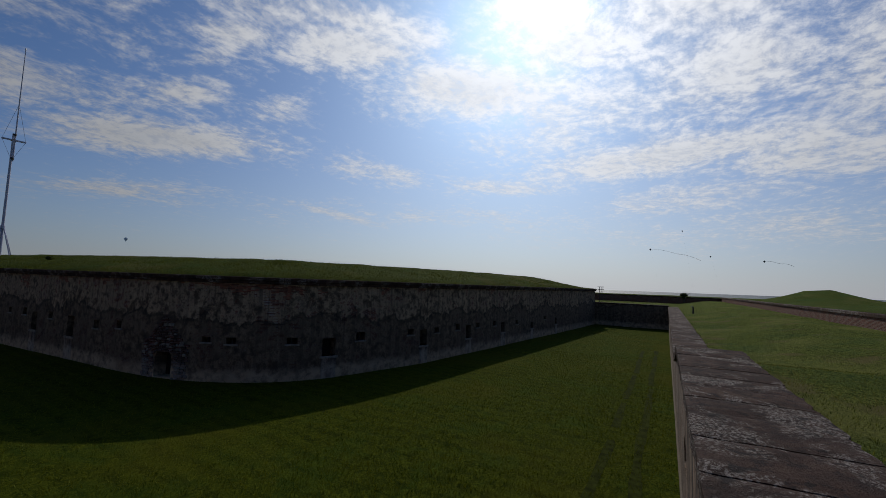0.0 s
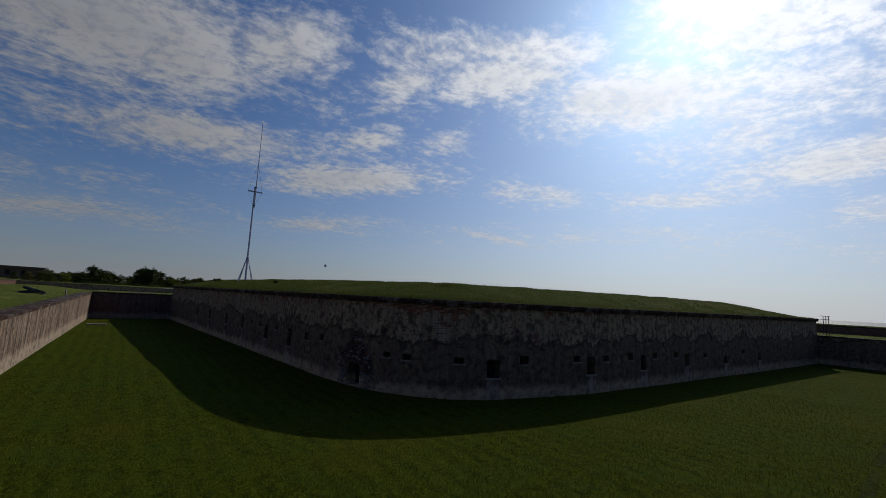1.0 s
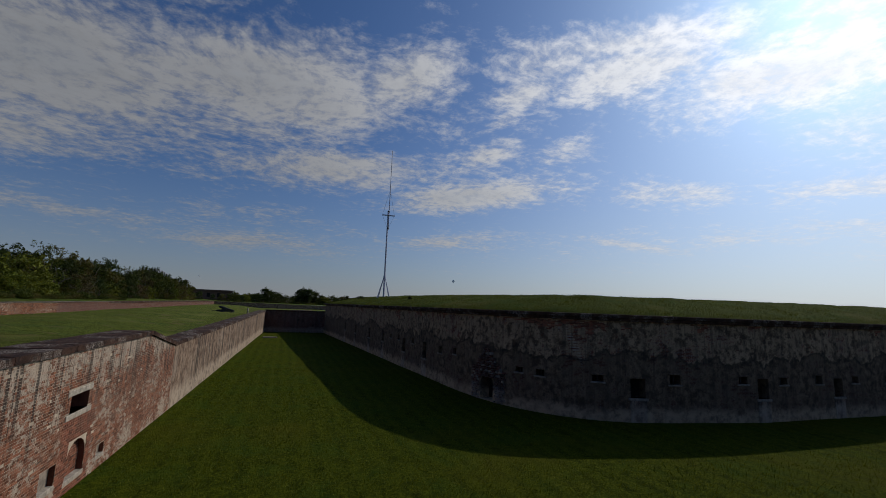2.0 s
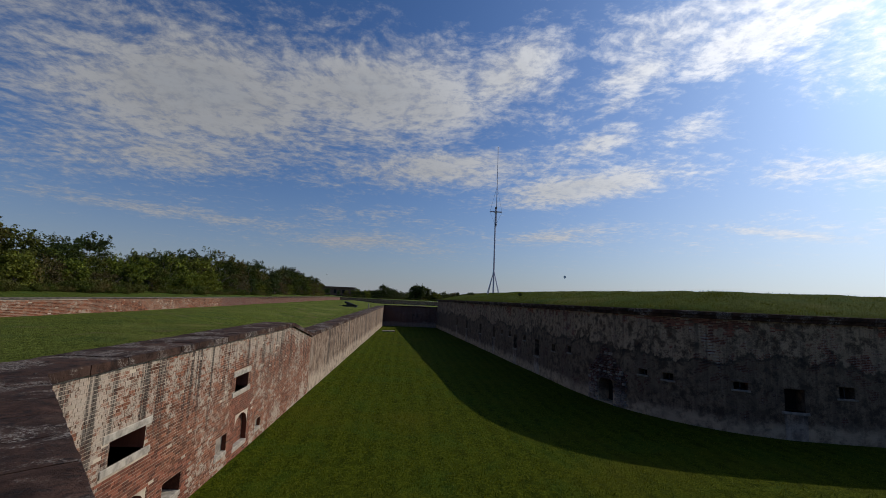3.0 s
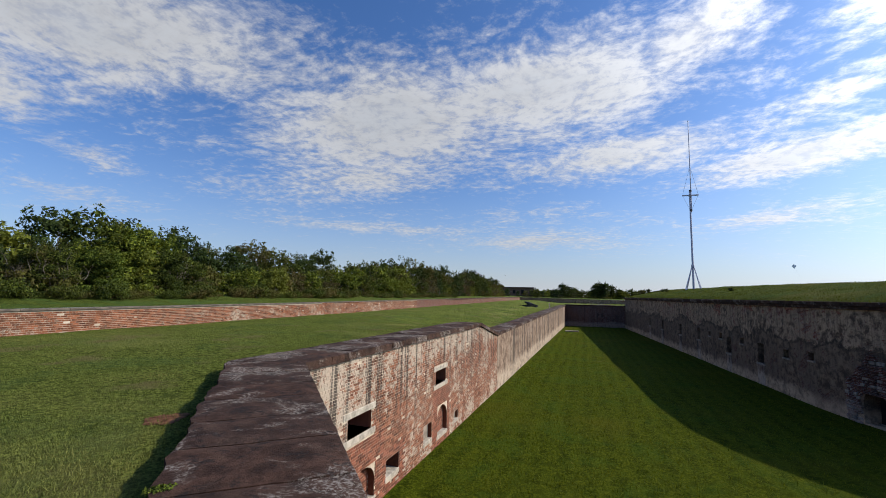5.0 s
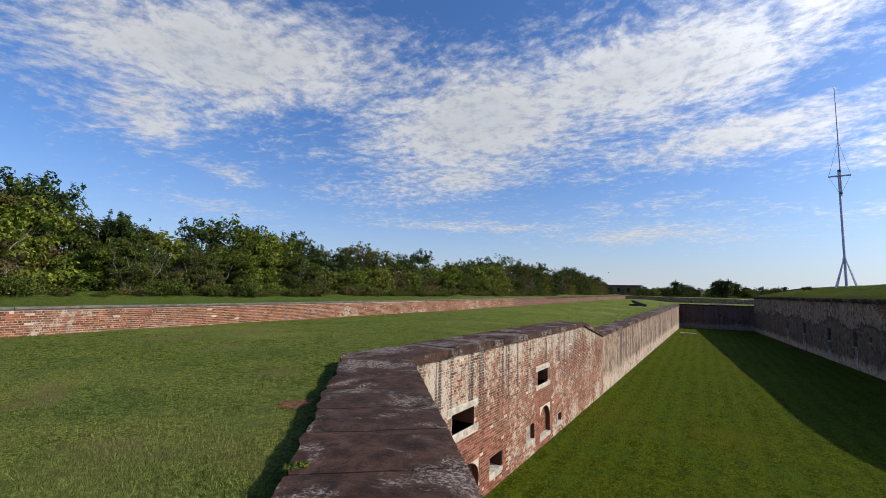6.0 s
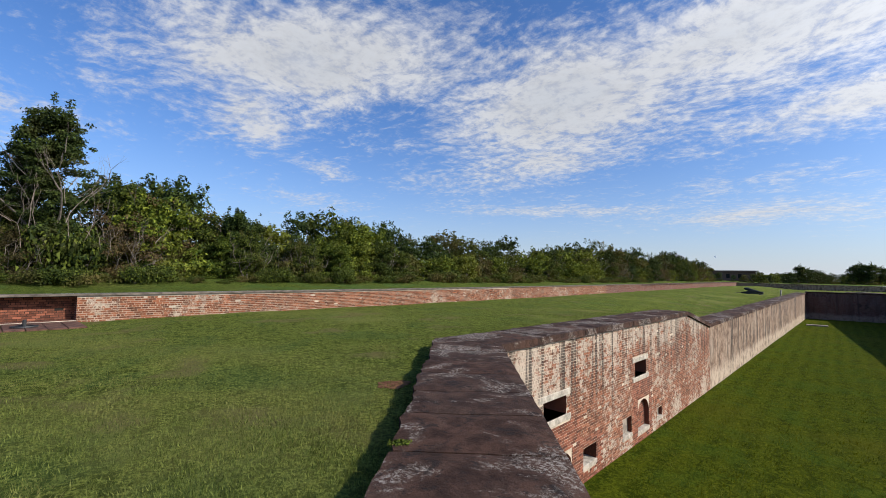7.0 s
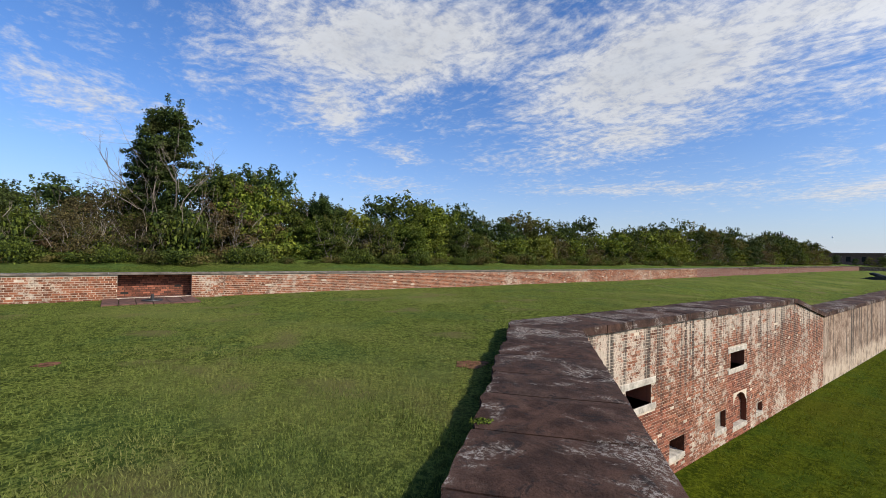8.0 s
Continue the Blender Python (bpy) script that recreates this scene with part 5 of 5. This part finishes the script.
# a tuft of grass in a joint at the coping's inner edge
tx, ty = -3.19, 2.95
root = empty("grass_tuft", (tx, ty, -0.025), "small tuft of yellow-green grass at the coping's edge", "grass")
v, q = leaf_cloud(np.random.default_rng(17), [(0, 0, .02, .06, .02), (.05, .04, .02, .05, .015), (-.05, -.03, .01, .05, .015)], 420, 0.014)
cloud_object("blades", v, q, M_LEAF2, root)

# two worn wheel tracks along the second arm of the ditch
M_TRACK = plain("worn_turf", (0.032, 0.040, 0.006), 1.0, 0.5, 3.0, 0.02)
for off in (-1.2, -2.3):
    V, F = [], []
    for k in range(46):
        u = 6 + k * 0.9
        w = 0.16 + 0.10 * noise.noise((u * .6, off, 0))
        for s in (-w, w):
            p = r_at(u, off + s + 0.12 * noise.noise((u * .2, off, 5)))
            V.append((p.x, p.y, DITCH + 0.05 * noise.noise((p.x * 0.15, p.y * 0.15, 0)) + 0.012))
        if k and noise.noise((u * .5, off * 3, 8)) > -0.25:
            F.append((2 * k - 2, 2 * k - 1, 2 * k + 1, 2 * k))
    tagged(mesh_object("wheel_track", V, F, M_TRACK), "dark worn wheel track in the ditch grass", "track", kind="structure")

# ---------------------------------------------------------------- grass blades (stuff)


def blades(name, pts, zs, h, w, mat, label, seed):
    rng = np.random.default_rng(seed)
    n = len(pts)
    a = rng.uniform(0, math.tau, n)
    hh = h * rng.uniform(0.4, 1.6, n)
    ww = w * rng.uniform(0.6, 1.3, n)
    lean = rng.normal(size=(n, 2)) * hh[:, None] * 0.55
    v = np.empty((n, 3, 3))
    dx, dy = np.cos(a) * ww / 2, np.sin(a) * ww / 2
    v[:, 0] = np.stack([pts[:, 0] - dx, pts[:, 1] - dy, zs - 0.01], 1)
    v[:, 1] = np.stack([pts[:, 0] + dx, pts[:, 1] + dy, zs - 0.01], 1)
    v[:, 2] = np.stack([pts[:, 0] + lean[:, 0], pts[:, 1] + lean[:, 1], zs + hh], 1)
    ob = cloud_object(name, v.reshape(-1, 3), np.arange(n * 3).reshape(-1, 3), mat, None)
    return tagged(ob, label, "grass", kind="stuff")


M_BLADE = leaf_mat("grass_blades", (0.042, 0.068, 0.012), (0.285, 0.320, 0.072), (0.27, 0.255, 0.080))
# darker than the lawn blades: denser green plus the against-sun look in the colour
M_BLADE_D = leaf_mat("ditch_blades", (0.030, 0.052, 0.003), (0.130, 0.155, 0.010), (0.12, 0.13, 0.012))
rg = np.random.default_rng(8)


def scatter(n, cx, cy, r0, r1, a0, a1, keep):
    r = r0 + (r1 - r0) * rg.random(n) ** 1.6
    a = np.radians(rg.uniform(a0, a1, n))
    p = np.stack([cx - np.sin(a) * r, cy + np.cos(a) * r], 1)
    clump = np.array([noise.noise((x * 1.1, y * 1.1, 2.0)) + 0.6 * noise.noise((x * 4.0, y * 4.0, 7.0)) for x, y in p])
    ok = np.array([keep(x, y) for x, y in p]) & (clump > rg.uniform(-1.0, 0.25, n))
    return p[ok]


def lawn_edge(x, y):
    p = Vector((x, y))
    if x < BACK_X + .05 or y < back_y(x) + .1:
        return False
    if x > 1.1:
        return (p - R0).dot(NR) > COPING + .02
    if y > 8.25 + 1.0:
        return (p - L0).dot(NL) > COPING + .02
    return (p - L0).dot(NC) > COPING + .02


pl = scatter(560000, 0, 0, 1.2, 30, 3, 125, lawn_edge)
blades("lawn_blades", pl, np.array([lawn_z(x, y) for x, y in pl]), 0.030, 0.009, M_BLADE, "short uneven blades of lawn grass", 1)
pr = scatter(50000, 0, 0, 2.5, 22, -125, -82, lawn_edge)
blades("lawn_blades", pr, np.array([lawn_z(x, y) for x, y in pr]), 0.042, 0.013, M_BLADE, "short uneven blades of lawn grass", 2)
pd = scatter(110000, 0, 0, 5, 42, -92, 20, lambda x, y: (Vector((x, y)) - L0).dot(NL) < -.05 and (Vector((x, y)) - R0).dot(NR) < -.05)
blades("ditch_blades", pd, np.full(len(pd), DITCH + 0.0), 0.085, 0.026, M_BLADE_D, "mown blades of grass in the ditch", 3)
# ragged tufts along the fort's cornice and over the rampart
RINGS = ((-0.05, 1.50), (0.25, 1.62), (1.0, 1.85), (2.2, 2.12), (3.6, 2.42), (5.2, 2.75), (6.6, 2.98), (8.0, 3.08))
pf, zf = [], []
for u in np.arange(0, FORT_LEN, 0.0022):
    edge = rg.random() < 0.10
    i = float(rg.uniform(-0.14, 0.5) if edge else rg.uniform(0.2, 7.8))
    p = fort_at(float(u), i)
    k = noise.noise((p.x * 0.7, p.y * 0.7, 6.0)) + .5 * noise.noise((p.x * 2.5, p.y * 2.5, 1.0))
    if not edge and k < rg.uniform(-.5, .5):
        continue
    pf.append((p.x, p.y))
    zz = float(np.interp(i, [r[0] for r in RINGS], [r[1] for r in RINGS])) - 0.03
    zf.append(1.5 + (zz - 1.5) * swell(p.x, p.y))
blades("rampart_blades", np.array(pf), np.array(zf), 0.10, 0.030, M_BLADE_D, "tufted grass over the rampart and its edge", 4)

# ---------------------------------------------------------------- single bricks, last
BRICK_L, BRICK_H, JOINT = 0.208, 0.064, 0.012


def brick_verts(at, u0, u1, z0, z1, proud, into=0.03):
    a, b = at(u0, -proud), at(u1, -proud)
    c, d = at(u1, into), at(u0, into)
    return [(a.x, a.y, z0), (b.x, b.y, z0), (b.x, b.y, z1), (a.x, a.y, z1), (d.x, d.y, z0), (c.x, c.y, z0), (c.x, c.y, z1), (d.x, d.y, z1)]


BRICK_F = ((0, 1, 2, 3), (4, 5, 1, 0), (3, 2, 6, 7), (4, 0, 3, 7), (1, 5, 6, 2))


def lay(at, u0, u1, z0, top, holes, parent, label, chosen, mat, special=None, seed=1, joint=JOINT):
    """Courses of brick: the chosen ones as pieces of their own, the rest joined."""
    rng = random.Random(seed)
    rest = {}
    single = 0
    z, course = z0, 0
    while z < 1.2:
        header = course % 4 == 3
        step = (BRICK_L / 2 - joint / 2 if header else BRICK_L) + joint
        u = u0 - (step / 2 if course % 2 else 0)
        while u < u1:
            a, b = max(u, u0), min(u + step - joint, u1)
            u += step
            for o in holes:
                if o[2] - .03 < z + BRICK_H / 2 < o[3] + .02:
                    if o[0] <= a < o[1]:
                        a = o[1] + .004
                    if o[0] < b <= o[1]:
                        b = o[0] - .004
            if b - a < 0.03 or z + BRICK_H > top((a + b) / 2) or rng.random() < 0.012:
                continue
            proud = 0.006 + rng.uniform(0, 0.006)
            vs = brick_verts(at, a, b, z + rng.uniform(-.002, .002), z + BRICK_H + rng.uniform(-.002, .002), proud)
            m = special(a, z) if special else None
            m = m or mat
            if single < 300 and m is mat and chosen((a + b) / 2, z):
                mesh_object("brick", vs, BRICK_F, m, parent)
                single += 1
            else:
                V, F = rest.setdefault(m.name, ([], [], m))[:2]
                k = len(V)
                V.extend(vs)
                F.extend([tuple(i + k for i in f) for f in BRICK_F])
        z += BRICK_H + joint
        course += 1
    for V, F, m in rest.values():
        ob = mesh_object("brickwork", V, F, m, parent)
        tagged(ob, label, kind="stuff")


GAPS_L = [(w[0], w[1], w[2] - .17, w[3] + .17) for w in WINDOWS_L] + [(w[0] - .22, w[1] + .22, w[3], w[3] + .17) for w in WINDOWS_L] + \
         [(w[0] - .22, w[1] + .22, w[2] - .17, w[2]) for w in WINDOWS_L] + [(a, b, c - .12, d) for a, b, c, d in [h[:4] for h in HOLES_L[2:]]]


def red_l(u, z):
    if (7.9 < u < 9.9 and z < -2.2) or (1.6 < u < 3.9 and z < -2.45) or (3.9 < u < 5.3 and z < -3.2):
        return M_BRICK_RED
    return None


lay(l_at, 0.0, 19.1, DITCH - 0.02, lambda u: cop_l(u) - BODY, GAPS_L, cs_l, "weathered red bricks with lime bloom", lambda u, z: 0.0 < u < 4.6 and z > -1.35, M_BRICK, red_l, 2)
lay(bx_at, back_y(BACK_X) + .02, 48.0, -0.36, lambda u: back_top(u) - 0.075, [(*NICHE, -0.5, 0.9)], back_l, "weathered red parapet bricks",
    lambda u, z: -1.5 < u < 7.5, M_BRICK_BACK, None, 3, 0.013)
# bricked-up arches and the niche's back
for h in HOLES_L[2:4]:
    lay(lambda u, i=0.0, d=h[5]: l_at(u, i + d), h[0] + .01, h[1] - .01, h[2] + .03, lambda u, h=h: h[3] + .06, [], cs_l, "red brick infill of an arched opening", lambda u, z: False, M_BRICK_RED, None, 6)
lay(lambda u, i=0.0: bx_at(u, i + 0.55), NICHE[0], NICHE[1], -0.19, lambda u: 0.60, [], back_l, "red bricks at the back of the niche", lambda u, z: False, M_BRICK_RED, None, 5)
# bare brick where the stucco has fallen from the scarp


def bare_patch(u, z):
    k = noise.noise((u * 0.55, z * 0.9, 4.0)) + 0.5 * noise.noise((u * 2.4, z * 2.4, 1.0))
    centre = math.exp(-((u - 68.6) / 2.6) ** 2 - ((z - 0.85) / 0.5) ** 2)
    band = 0.30 * math.exp(-((z - 1.0) / 0.35) ** 2) * (1.0 if 20 < u < 92 else 0.3)
    return 0.62 * centre + band + 0.62 * k > 0.44


rngp = random.Random(9)
V, F = [], []
z = -0.3
while z < 1.06:
    u = 16.0 + rngp.uniform(0, .2)
    while u < 108:
        if bare_patch(u, z) and rngp.random() < .9:
            k = len(V)
            V.extend(brick_verts(lambda p, i=0.0: fort_at(p, i + 0.012 * (z - DITCH + .1)), u, u + BRICK_L, z, z + BRICK_H, 0.008))
            F.extend([tuple(i + k for i in f) for f in BRICK_F])
        u += BRICK_L + JOINT
    z += BRICK_H + JOINT
tagged(mesh_object("brickwork", V, F, M_BRICK_RED, fort), "bare red bricks where stucco has fallen", kind="stuff")
